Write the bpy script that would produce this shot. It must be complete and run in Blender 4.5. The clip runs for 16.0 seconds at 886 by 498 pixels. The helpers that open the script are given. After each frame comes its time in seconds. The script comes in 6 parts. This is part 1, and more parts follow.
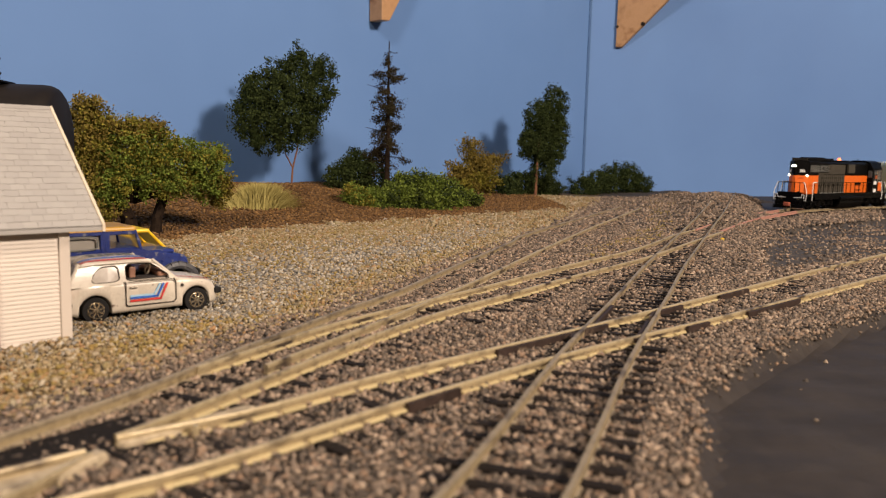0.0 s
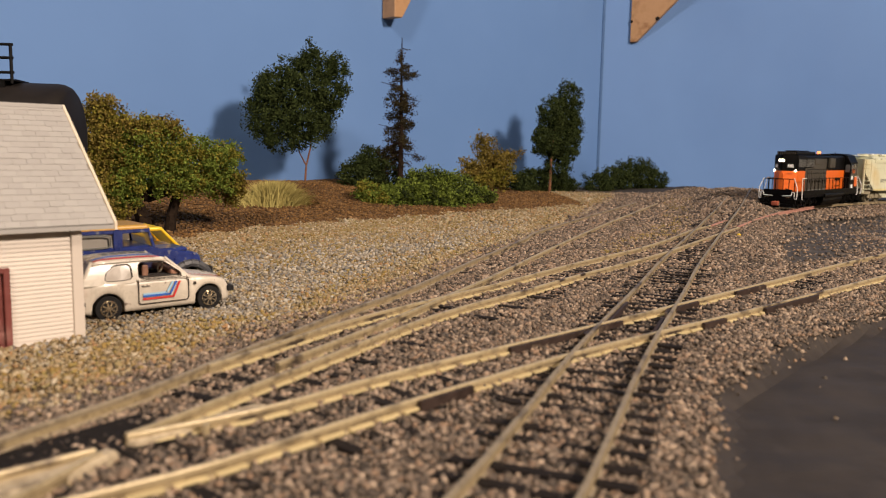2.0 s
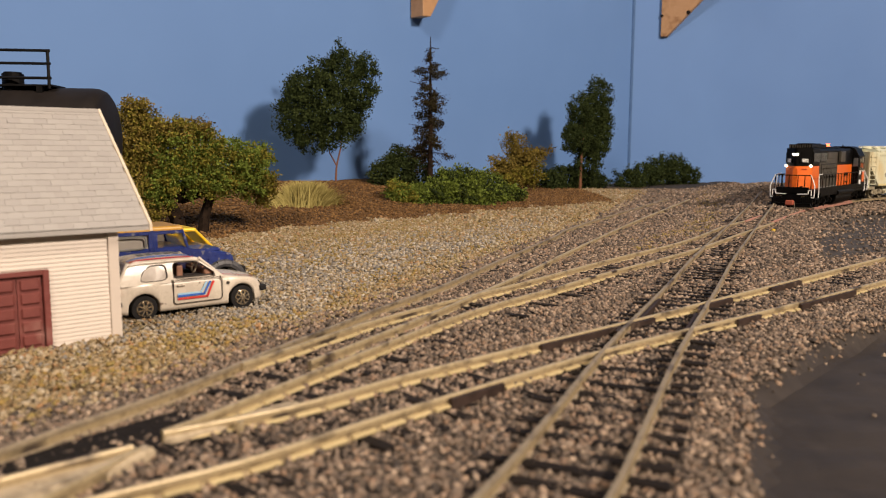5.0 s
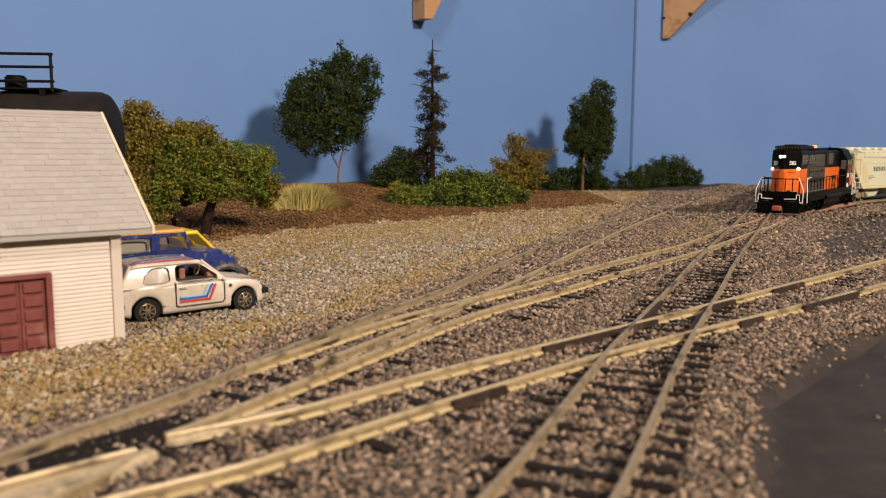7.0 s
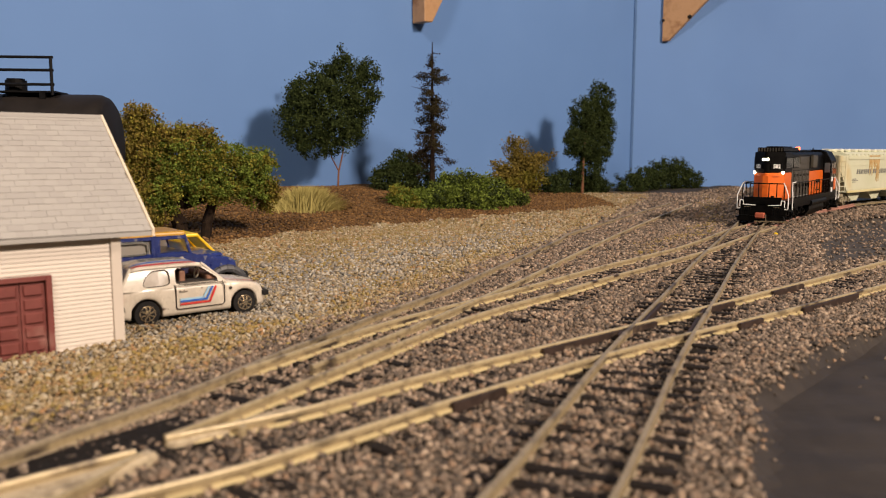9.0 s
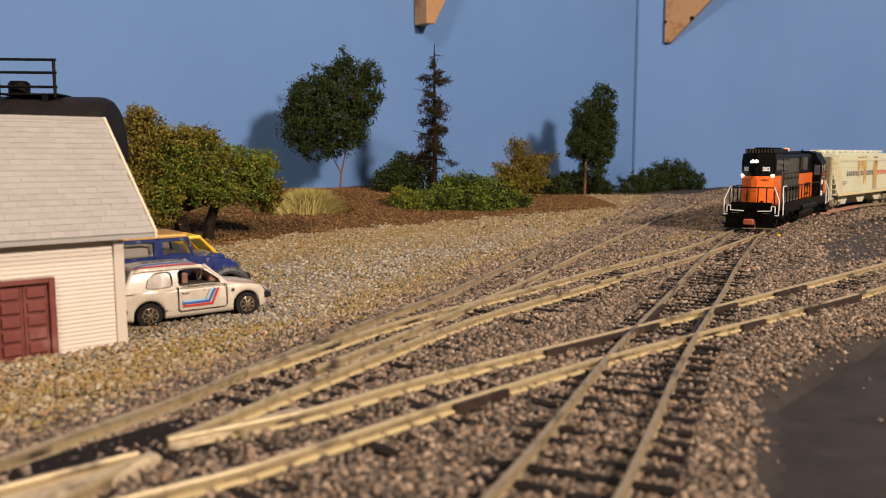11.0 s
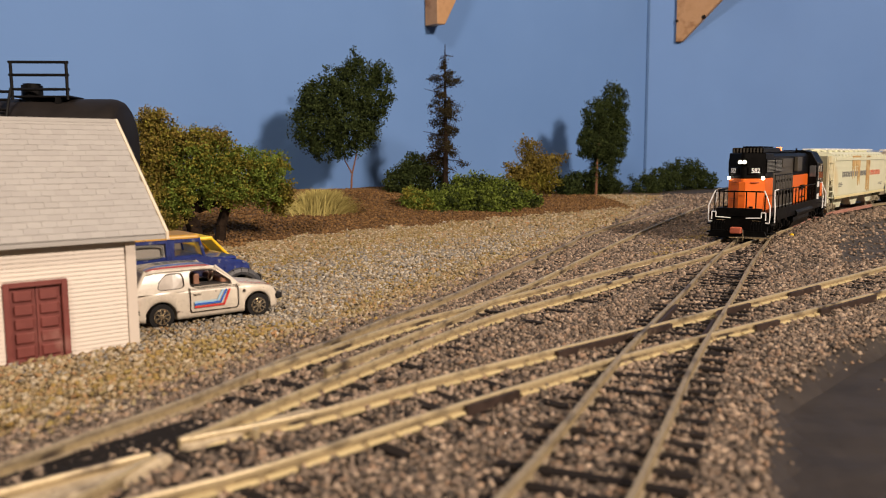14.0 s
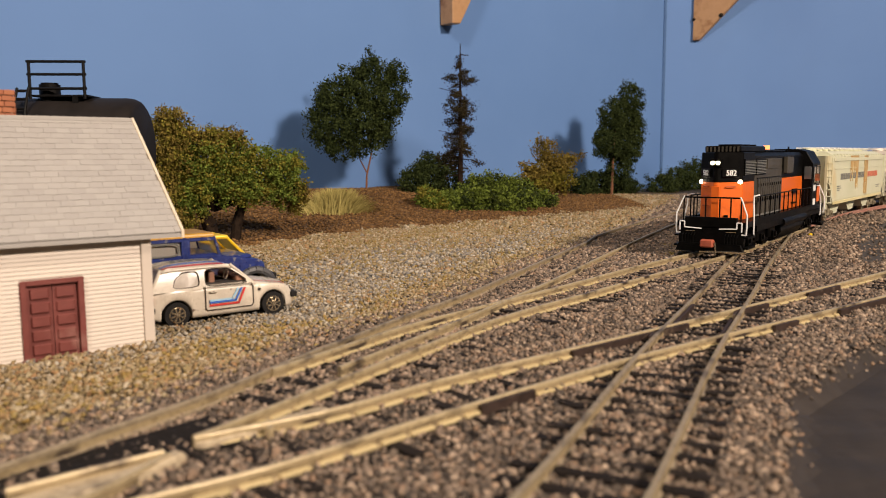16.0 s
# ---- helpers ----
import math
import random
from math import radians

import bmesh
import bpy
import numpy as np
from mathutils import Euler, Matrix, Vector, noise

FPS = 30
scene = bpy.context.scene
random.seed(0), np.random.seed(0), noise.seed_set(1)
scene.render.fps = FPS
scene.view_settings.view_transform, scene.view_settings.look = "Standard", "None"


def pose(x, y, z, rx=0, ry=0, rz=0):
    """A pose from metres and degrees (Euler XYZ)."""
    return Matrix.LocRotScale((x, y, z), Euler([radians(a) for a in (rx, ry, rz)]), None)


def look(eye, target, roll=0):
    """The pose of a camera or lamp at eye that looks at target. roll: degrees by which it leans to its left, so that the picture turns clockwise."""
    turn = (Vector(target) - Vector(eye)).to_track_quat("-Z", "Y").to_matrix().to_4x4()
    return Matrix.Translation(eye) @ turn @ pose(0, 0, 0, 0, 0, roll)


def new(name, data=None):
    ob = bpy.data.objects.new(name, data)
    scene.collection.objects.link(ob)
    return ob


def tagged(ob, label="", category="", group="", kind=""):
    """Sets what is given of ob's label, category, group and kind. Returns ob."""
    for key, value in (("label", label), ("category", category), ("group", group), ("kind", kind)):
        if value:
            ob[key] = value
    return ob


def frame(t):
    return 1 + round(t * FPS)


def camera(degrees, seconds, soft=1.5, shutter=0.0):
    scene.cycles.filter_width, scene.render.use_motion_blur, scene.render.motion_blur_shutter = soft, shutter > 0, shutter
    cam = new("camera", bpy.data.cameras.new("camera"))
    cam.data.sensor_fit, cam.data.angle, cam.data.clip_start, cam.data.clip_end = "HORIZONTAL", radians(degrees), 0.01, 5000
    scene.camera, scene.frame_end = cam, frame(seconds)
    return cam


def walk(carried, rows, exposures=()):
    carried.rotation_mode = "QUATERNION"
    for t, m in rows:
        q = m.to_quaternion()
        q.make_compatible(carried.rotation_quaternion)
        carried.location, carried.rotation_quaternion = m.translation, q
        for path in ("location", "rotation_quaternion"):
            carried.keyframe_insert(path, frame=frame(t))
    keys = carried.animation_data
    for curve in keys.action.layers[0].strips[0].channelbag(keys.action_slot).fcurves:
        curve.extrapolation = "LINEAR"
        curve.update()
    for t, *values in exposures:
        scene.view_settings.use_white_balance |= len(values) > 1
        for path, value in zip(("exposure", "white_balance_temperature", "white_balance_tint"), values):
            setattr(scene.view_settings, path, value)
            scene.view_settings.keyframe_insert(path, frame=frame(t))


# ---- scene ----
# model railway scene, HO scale: rail gauge 16.5 mm, 1 unit = 1 metre
cam = camera(58.5, 16.0, soft=0.8)
cam.data.dof.use_dof = True
cam.data.dof.focus_distance = 0.38
cam.data.dof.aperture_fstop = 27.0
walk(cam, [
    (0, pose(-0.00119, -0.00212, 0.05094, 83.073, 0, -5.533) @ pose(0, 0, 0, 0, 0, 1.403)),
    (0.5, pose(-0.00119, -0.00184, 0.05093, 83.066, 0, -5.451) @ pose(0, 0, 0, 0, 0, 1.365)),
    (1, pose(-0.00086, -0.00153, 0.05074, 83.015, 0, -5.323) @ pose(0, 0, 0, 0, 0, 1.196)),
    (1.5, pose(-0.00049, -0.00099, 0.05054, 82.943, 0, -4.933) @ pose(0, 0, 0, 0, 0, 1.124)),
    (2, pose(-0.00050, -0.00048, 0.05061, 82.851, 0, -4.484) @ pose(0, 0, 0, 0, 0, 1.027)),
    (2.5, pose(-0.00040, -0.00044, 0.05052, 82.788, 0, -4.044) @ pose(0, 0, 0, 0, 0, 0.851)),
    (3, pose(-0.00042, -0.00051, 0.05042, 82.705, 0, -3.489) @ pose(0, 0, 0, 0, 0, 0.763)),
    (3.5, pose(-0.00025, -0.00069, 0.05049, 82.673, 0, -3.088) @ pose(0, 0, 0, 0, 0, 0.626)),
    (4, pose(-0.00041, -0.00072, 0.05054, 82.636, 0, -2.649) @ pose(0, 0, 0, 0, 0, 0.527)),
    (6.5, pose(-0.00034, -0.00115, 0.05048, 82.909, 0, -2.109) @ pose(0, 0, 0, 0, 0, 0.124)),
    (7, pose(-0.00040, -0.00091, 0.05048, 82.903, 0, -2.095) @ pose(0, 0, 0, 0, 0, 0.120)),
    (7.5, pose(-0.00040, -0.00091, 0.05048, 82.903, 0, -2.095) @ pose(0, 0, 0, 0, 0, 0.120)),
    (8, pose(-0.00035, -0.00121, 0.05050, 82.967, 0, -2.110) @ pose(0, 0, 0, 0, 0, 0.129)),
    (8.5, pose(-0.00026, -0.00113, 0.05047, 83.030, 0, -2.096) @ pose(0, 0, 0, 0, 0, 0.119)),
    (9, pose(-0.00019, -0.00123, 0.05041, 83.089, 0, -2.075) @ pose(0, 0, 0, 0, 0, 0.040)),
    (11.5, pose(-0.00015, -0.00127, 0.05037, 83.242, 0, -1.809) @ pose(0, 0, 0, 0, 0, -0.085)),
    (12, pose(-0.00010, -0.00090, 0.05028, 83.262, 0, -1.699) @ pose(0, 0, 0, 0, 0, -0.142)),
    (12.5, pose(-0.00003, -0.00089, 0.05029, 83.263, 0, -1.627) @ pose(0, 0, 0, 0, 0, -0.184)),
    (13, pose(-0.00016, -0.00083, 0.05025, 83.287, 0, -1.468) @ pose(0, 0, 0, 0, 0, -0.225)),
    (13.5, pose(-0.00021, -0.00084, 0.05042, 83.275, 0, -1.300) @ pose(0, 0, 0, 0, 0, -0.229)),
    (14, pose(-0.00004, -0.00086, 0.05036, 83.256, 0, -1.088) @ pose(0, 0, 0, 0, 0, -0.273)),
    (14.5, pose(-0.00004, -0.00059, 0.05029, 83.247, 0, -0.882) @ pose(0, 0, 0, 0, 0, -0.295)),
    (15, pose(0.00008, -0.00065, 0.05032, 83.196, 0, -0.698) @ pose(0, 0, 0, 0, 0, -0.313)),
    (15.5, pose(-0.00012, -0.00021, 0.05017, 83.205, 0, -0.440) @ pose(0, 0, 0, 0, 0, -0.295)),
    (16, pose(0.00000, 0.00000, 0.05000, 83.238, 0, -0.000) @ pose(0, 0, 0, 0, 0, -0.300)),
])

# ---- light: a lit basement room, two ceiling fixtures behind the viewer ----
world = bpy.data.worlds.new("room_air")
scene.world = world
world.use_nodes = True
world.node_tree.nodes["Background"].inputs[0].default_value = (1.0, 0.9, 0.78, 1)
world.node_tree.nodes["Background"].inputs[1].default_value = 0.006
scene.view_settings.exposure = 0.0


def area_lamp(name, eye, target, w, h, power, colour):
    data = bpy.data.lights.new(name, "AREA")
    data.shape, data.size, data.size_y, data.energy, data.color = "RECTANGLE", w, h, power, colour
    ob = new(name, data)
    ob.matrix_world = look(eye, target)
    return ob


WARM = (1.0, 0.815, 0.665)
LAMPS = [((1.35, -0.85, 1.08), (0.2, 0.5, 0), 0.24, 0.18, 57), ((-0.50, -0.95, 1.15), (0.0, 0.6, 0), 0.24, 0.18, 21)]
for eye, target, w, h, power in LAMPS:
    area_lamp("ceiling_lamp", eye, target, w, h, power, WARM)


# ---- small tools ----
def part(name, bm, material, parent=None, label="", m=None, smooth=False):
    me = bpy.data.meshes.new(name)
    bmesh.ops.recalc_face_normals(bm, faces=bm.faces)
    bm.to_mesh(me)
    bm.free()
    for mt in (material if isinstance(material, (list, tuple)) else [material]):
        me.materials.append(mt)
    if smooth:
        me.shade_smooth()
    ob = new(name, me)
    if parent is not None:
        ob.parent = parent
    if m is not None:
        ob.matrix_local = m
    if label:
        ob["label"] = label
    return ob


def share(name, ob, parent, m):
    """Another part on the same mesh."""
    o = new(name, ob.data)
    o.parent = parent
    o.matrix_local = m
    return o


def thing(name, m, label, category, group=""):
    ob = new(name)
    ob.empty_display_size = 0.01
    ob.matrix_world = m
    return tagged(ob, label, category, group)


def box(bm, x0, x1, y0, y1, z0, z1, bevel=0.0, seg=1):
    vs = bmesh.ops.create_cube(bm, size=1.0)["verts"]
    for v in vs:
        v.co = Vector((x0 + (v.co.x + .5) * (x1 - x0), y0 + (v.co.y + .5) * (y1 - y0), z0 + (v.co.z + .5) * (z1 - z0)))
    if bevel > 0:
        es = list({e for v in vs for e in v.link_edges})
        bmesh.ops.bevel(bm, geom=es, offset=bevel, segments=seg, affect="EDGES", profile=0.5)
    return bm


def cyl(bm, p0, p1, r0, r1=None, seg=10, caps=True):
    p0, p1 = Vector(p0), Vector(p1)
    d = p1 - p0
    m = Matrix.Translation((p0 + p1) / 2) @ d.to_track_quat("Z", "Y").to_matrix().to_4x4()
    bmesh.ops.create_cone(bm, cap_ends=caps, segments=seg, radius1=r0, radius2=r0 if r1 is None else r1, depth=d.length, matrix=m)
    return bm


def tube(bm, pts, r, seg=6):
    for a, b in zip(pts[:-1], pts[1:]):
        cyl(bm, a, b, r, seg=seg)
    return bm


def prism(bm, outline, axis, a, b, bevel=0.0):
    """An outline of 2D points drawn out along an axis from a to b. axis x: (y, z); y: (x, z); z: (x, y)."""
    def at(p, w):
        return {"x": (w, p[0], p[1]), "y": (p[0], w, p[1]), "z": (p[0], p[1], w)}[axis]
    lo = [bm.verts.new(at(p, a)) for p in outline]
    hi = [bm.verts.new(at(p, b)) for p in outline]
    n = len(outline)
    fs = [bm.faces.new(lo), bm.faces.new(hi[::-1])]
    for i in range(n):
        fs.append(bm.faces.new((lo[i], hi[i], hi[(i + 1) % n], lo[(i + 1) % n])))
    if bevel:
        es = list({e for f in fs for e in f.edges})
        bmesh.ops.bevel(bm, geom=es, offset=bevel, segments=1, affect="EDGES", profile=0.5)
    return bm


def spline(pts, step):
    """Evenly stepped points of a smooth curve through pts (any dimension)."""
    P = np.array(pts, float)
    P = np.vstack([2 * P[0] - P[1], P, 2 * P[-1] - P[-2]])
    out = []
    for i in range(1, len(P) - 2):
        p0, p1, p2, p3 = P[i - 1:i + 3]
        for u in np.linspace(0, 1, 24, endpoint=False):
            out.append(.5 * ((2 * p1) + (p2 - p0) * u + (2 * p0 - 5 * p1 + 4 * p2 - p3) * u * u + (3 * p1 - p0 - 3 * p2 + p3) * u ** 3))
    out.append(P[-2])
    out = np.array(out)
    s = np.r_[0, np.cumsum(np.linalg.norm(np.diff(out, axis=0), axis=1))]
    q = np.linspace(0, s[-1], max(2, int(s[-1] / step) + 1))
    return np.stack([np.interp(q, s, out[:, k]) for k in range(out.shape[1])], 1)


# ---- materials ----
def mat(name, ramp, scale=200.0, rough=0.7, metal=0.0, bump=0.0, bump_scale=None, detail=6.0, island=0.0, random_amount=0.0,
        stain=None, stain_scale=20.0, stain_at=(0.55, 0.7), emit=None, emit_strength=0.0, rough_var=0.1, spec=0.5, coat=0.0):
    """ramp: two or more base colours that a noise runs through; island: how far each piece has its own colour of the ramp."""
    m = bpy.data.materials.new(name)
    m.use_nodes = True
    nt = m.node_tree
    N, L = nt.nodes, nt.links
    b = N["Principled BSDF"]
    tc = N.new("ShaderNodeTexCoord")
    nz = N.new("ShaderNodeTexNoise")
    nz.inputs["Scale"].default_value, nz.inputs["Detail"].default_value, nz.inputs["Roughness"].default_value = scale, detail, 0.65
    L.new(tc.outputs["Object"], nz.inputs["Vector"])
    fac = nz.outputs["Fac"]
    if island or random_amount:
        src = N.new("ShaderNodeNewGeometry").outputs["Random Per Island"] if island else N.new("ShaderNodeObjectInfo").outputs["Random"]
        mx = N.new("ShaderNodeMix")
        mx.inputs[0].default_value = island or random_amount
        L.new(fac, mx.inputs[2])
        L.new(src, mx.inputs[3])
        fac = mx.outputs[0]
    cr = N.new("ShaderNodeValToRGB")
    el = cr.color_ramp.elements
    n = len(ramp)
    lo, hi = (0.0, 1.0) if island or random_amount else (0.32, 0.68)
    while len(el) < n:
        el.new(0.5)
    for i, c in enumerate(ramp):
        el[i].position = lo + (hi - lo) * i / max(1, n - 1)
        el[i].color = (*c, 1)
    L.new(fac, cr.inputs[0])
    col = cr.outputs[0]
    if stain:
        n2 = N.new("ShaderNodeTexNoise")
        n2.inputs["Scale"].default_value, n2.inputs["Detail"].default_value = stain_scale, 5
        L.new(tc.outputs["Object"], n2.inputs["Vector"])
        mr = N.new("ShaderNodeMapRange")
        mr.inputs[1].default_value, mr.inputs[2].default_value = stain_at
        L.new(n2.outputs["Fac"], mr.inputs[0])
        mx = N.new("ShaderNodeMix")
        mx.data_type = "RGBA"
        mx.inputs[7].default_value = (*stain, 1)
        L.new(mr.outputs[0], mx.inputs[0])
        L.new(col, mx.inputs[6])
        col = mx.outputs[2]
    L.new(col, b.inputs["Base Color"])
    b.inputs["Metallic"].default_value = metal
    b.inputs["Specular IOR Level"].default_value = spec
    b.inputs["Coat Weight"].default_value = coat
    mr = N.new("ShaderNodeMapRange")
    mr.inputs[3].default_value, mr.inputs[4].default_value = max(0.02, rough - rough_var), min(1, rough + rough_var)
    L.new(nz.outputs["Fac"], mr.inputs[0])
    L.new(mr.outputs[0], b.inputs["Roughness"])
    if bump:
        nb = N.new("ShaderNodeTexNoise")
        nb.inputs["Scale"].default_value, nb.inputs["Detail"].default_value = bump_scale or scale * 3, 4
        L.new(tc.outputs["Object"], nb.inputs["Vector"])
        bp = N.new("ShaderNodeBump")
        bp.inputs["Strength"].default_value, bp.inputs["Distance"].default_value = bump, 0.0006
        L.new(nb.outputs["Fac"], bp.inputs["Height"])
        L.new(bp.outputs[0], b.inputs["Normal"])
    if emit:
        b.inputs["Emission Color"].default_value = (*emit, 1)
        b.inputs["Emission Strength"].default_value = emit_strength
    return m


M = {}
M["ballast_soil"] = mat("ballast_soil", [(.008, .006, .005), (.034, .026, .020), (.075, .058, .045)], 700, .95, bump=1, bump_scale=900)
M["gravel_soil"] = mat("gravel_soil", [(.022, .017, .011), (.065, .05, .033), (.11, .09, .062)], 600, .95, bump=1, bump_scale=800, stain=(.11, .07, .022), stain_scale=18, stain_at=(.48, .62))
M["litter_soil"] = mat("litter_soil", [(.05, .025, .010), (.12, .065, .022), (.20, .115, .04)], 260, .95, bump=1, bump_scale=420, stain=(.06, .03, .012), stain_scale=14)
M["black_table"] = mat("black_table", [(.029, .0245, .022), (.047, .0395, .0355)], 120, .62, bump=.25, bump_scale=600, spec=.2, stain=(.06, .05, .042), stain_scale=35, stain_at=(.58, .85))
M["asphalt_patch"] = mat("asphalt_patch", [(.034, .029, .026), (.062, .053, .046)], 300, .8, bump=.5, bump_scale=700, stain=(.11, .088, .068), stain_scale=60)
M["stone_dark"] = mat("stone_dark", [(.030, .024, .019), (.21, .157, .115), (.072, .056, .045), (.34, .255, .185), (.13, .099, .076), (.44, .340, .250), (.26, .168, .108), (.18, .138, .105), (.048, .040, .034), (.25, .192, .142)], 900, .9, island=.9, bump=.5, bump_scale=2500)
M["stone_pale"] = mat("stone_pale", [(.07, .058, .045), (.30, .26, .20), (.17, .165, .155), (.42, .38, .31), (.22, .17, .10), (.52, .48, .41), (.30, .21, .10), (.24, .225, .20), (.12, .11, .10)], 900, .9, island=.88, bump=.4, bump_scale=2500)
M["stone_ochre"] = mat("stone_ochre", [(.08, .06, .032), (.32, .235, .12), (.18, .135, .065), (.42, .335, .21), (.25, .17, .07), (.48, .41, .30), (.29, .235, .11), (.35, .20, .095), (.22, .19, .085)], 900, .95, island=.88, bump=.4, bump_scale=2500)
M["turf_ochre"] = mat("turf_ochre", [(.17, .11, .03), (.30, .20, .06), (.23, .18, .06), (.36, .25, .085)], 500, .95, island=.8)
M["leaf_litter"] = mat("leaf_litter", [(.05, .025, .010), (.16, .08, .022), (.10, .05, .016), (.26, .14, .045), (.14, .08, .03)], 500, .95, island=.85)
M["rail"] = mat("rail", [(.30, .235, .135), (.48, .39, .235), (.38, .305, .18)], 300, .45, metal=.3, bump=.1, stain=(.06, .042, .030), stain_scale=110, stain_at=(.56, .70), rough_var=.15)
# darker web: the side shade below the rail head is put into its colour
M["rail_web"] = mat("rail_web", [(.15, .11, .06), (.32, .25, .14), (.23, .175, .10)], 260, .7, spec=.3, stain=(.05, .036, .026), stain_scale=70, stain_at=(.56, .66))
M["rail_dull"] = mat("rail_dull", [(.17, .135, .09), (.33, .27, .18), (.24, .195, .13)], 300, .5, metal=.25, bump=.1, stain=(.05, .037, .028), stain_scale=90, stain_at=(.54, .68))
M["chair_brass"] = mat("chair_brass", [(.36, .29, .15), (.56, .46, .25), (.46, .37, .19)], 300, .5, metal=.15, random_amount=.6)
M["tie"] = mat("tie", [(.006, .0045, .004), (.020, .0145, .0115)], 400, .85, spec=.2, bump=.5, bump_scale=900, random_amount=.5)
M["sky_paint"] = mat("sky_paint", [(.112, .23, .50), (.126, .25, .53)], 6, .75, bump=.05, bump_scale=300, detail=3, stain=(.105, .215, .475), stain_scale=2.5)
M["seam"] = mat("seam", [(.05, .12, .28), (.07, .15, .32)], 40, .8)
M["pine"] = mat("pine", [(.36, .20, .095), (.45, .26, .13), (.40, .225, .105)], 60, .55, bump=.15, stain=(.26, .125, .05), stain_scale=40, stain_at=(.6, .7))
M["siding"] = mat("siding", [(.56, .495, .43), (.61, .54, .465)], 60, .5, bump=.05, stain=(.55, .46, .37), stain_scale=25)
M["shingle"] = mat("shingle", [(.32, .305, .29), (.39, .375, .355)], 120, .75, bump=.2, random_amount=.5, stain=(.42, .33, .20), stain_scale=45, stain_at=(.66, .8))
M["roof_edge"] = mat("roof_edge", [(.62, .52, .38), (.70, .62, .50)], 150, .7)
M["door_red"] = mat("door_red", [(.135, .033, .028), (.19, .05, .042)], 200, .5, bump=.1, stain=(.26, .12, .10), stain_scale=90, stain_at=(.6, .75))
M["brick"] = mat("brick", [(.30, .10, .05), (.42, .17, .08)], 300, .85, random_amount=.7)
M["black_plastic"] = mat("black_plastic", [(.003, .0028, .0028), (.006, .0055, .0055)], 300, .5, bump=.05, spec=.12)
M["tank_black"] = mat("tank_black", [(.009, .0075, .007), (.017, .014, .013)], 90, .6, bump=.04, spec=.15)
M["plaster"] = mat("plaster", [(.13, .12, .105), (.17, .155, .135)], 6, .85)
M["floor_paint"] = mat("floor_paint", [(.20, .18, .16), (.28, .25, .22)], 4, .7)

# ---- room: unseen shell, its plaster darkened to limit bounced light ----
def slab(name, x0, x1, y0, y1, z0, z1, material, label="", category=""):
    ob = part(name, box(bmesh.new(), x0, x1, y0, y1, z0, z1), material)
    return tagged(ob, label, category, kind="structure")


slab("floor", -2.4, 2.6, -2.4, 1.8, -1.05, -0.95, M["floor_paint"], "painted grey concrete basement floor", "floor")
slab("ceiling", -2.4, 2.6, -2.4, 1.8, 1.50, 1.60, M["plaster"], "unseen dark plaster ceiling, toned to limit bounced light", "ceiling")
slab("wall_north", -2.4, 2.6, 1.7, 1.8, -0.95, 1.50, M["plaster"], "unseen dark plastered room wall, toned to limit bounced light", "wall")
slab("wall_south", -2.4, 2.6, -2.4, -2.3, -0.95, 1.50, M["plaster"], "unseen dark plastered room wall, toned to limit bounced light", "wall")
slab("wall_west", -2.4, -2.3, -2.3, 1.7, -0.95, 1.50, M["plaster"], "unseen dark plastered room wall, toned to limit bounced light", "wall")
slab("wall_east", 2.5, 2.6, -2.3, 1.7, -0.95, 1.50, M["plaster"], "unseen dark plastered room wall, toned to limit bounced light", "wall")

# painted sky boards round the layout: one runs slantwise, one straight on
W0, W1 = Vector((-0.25, 0.62, 0)), Vector((0.322, 1.143, 0))
WD = (W1 - W0).normalized()
WN = Vector((WD.y, -WD.x, 0))


def board(name, a, b, z0, z1, thick, material, label):
    a, b = Vector(a), Vector(b)
    d = (b - a).normalized()
    n = Vector((-d.y, d.x, 0)) * thick
    bm = prism(bmesh.new(), [(p.x, p.y) for p in (a, b, b + n, a + n)], "z", z0, z1)
    return tagged(part(name, bm, material), label, "backdrop", kind="structure")


WB0, WB1 = W0 - WN * .022 - WD * .95, Vector((0.3215, 1.1729, 0))
board("backdrop_slant", WB0, WB1, -0.02, 0.75, 0.012, M["sky_paint"], "sky-blue painted backdrop board behind the trees")
board("backdrop_straight", (0.3235, 1.1737, 0), (2.2, 1.14, 0), -0.02, 0.75, 0.012, M["sky_paint"], "sky-blue painted backdrop board with a vertical joint")
board("backdrop_joint", (0.3206, 1.1704, 0), (0.3242, 1.1721, 0), 0.0, 0.75, 0.004, M["seam"], "dark blue vertical joint between backdrop boards")
table = slab("table", -1.0, 2.2, -0.06, 1.18, -0.06, -0.012, M["black_table"], "black painted plywood layout table top", "table")


for lx in (-.9, .6, 2.1):
    for ly in (.0, 1.08):
        part("leg", box(bmesh.new(), lx - .03, lx + .03, ly - .03, ly + .03, -.95, -.06, .002), M["pine"], table)


# ---- ground relief ----
def step01(a, b, v):
    u = np.clip((v - a) / (b - a), 0, 1)
    return u * u * (3 - 2 * u)


def rough_noise(x, y, k, seed=0):
    """A cheap smooth wave noise in -1..1."""
    r = np.random.RandomState(seed)
    out = 0
    for i in range(7):
        a, f, p = r.uniform(0, 6.283), k * r.uniform(.6, 2.2), r.uniform(0, 6.283)
        out = out + np.sin((x * np.cos(a) + y * np.sin(a)) * f + p)
    return out / 4.0


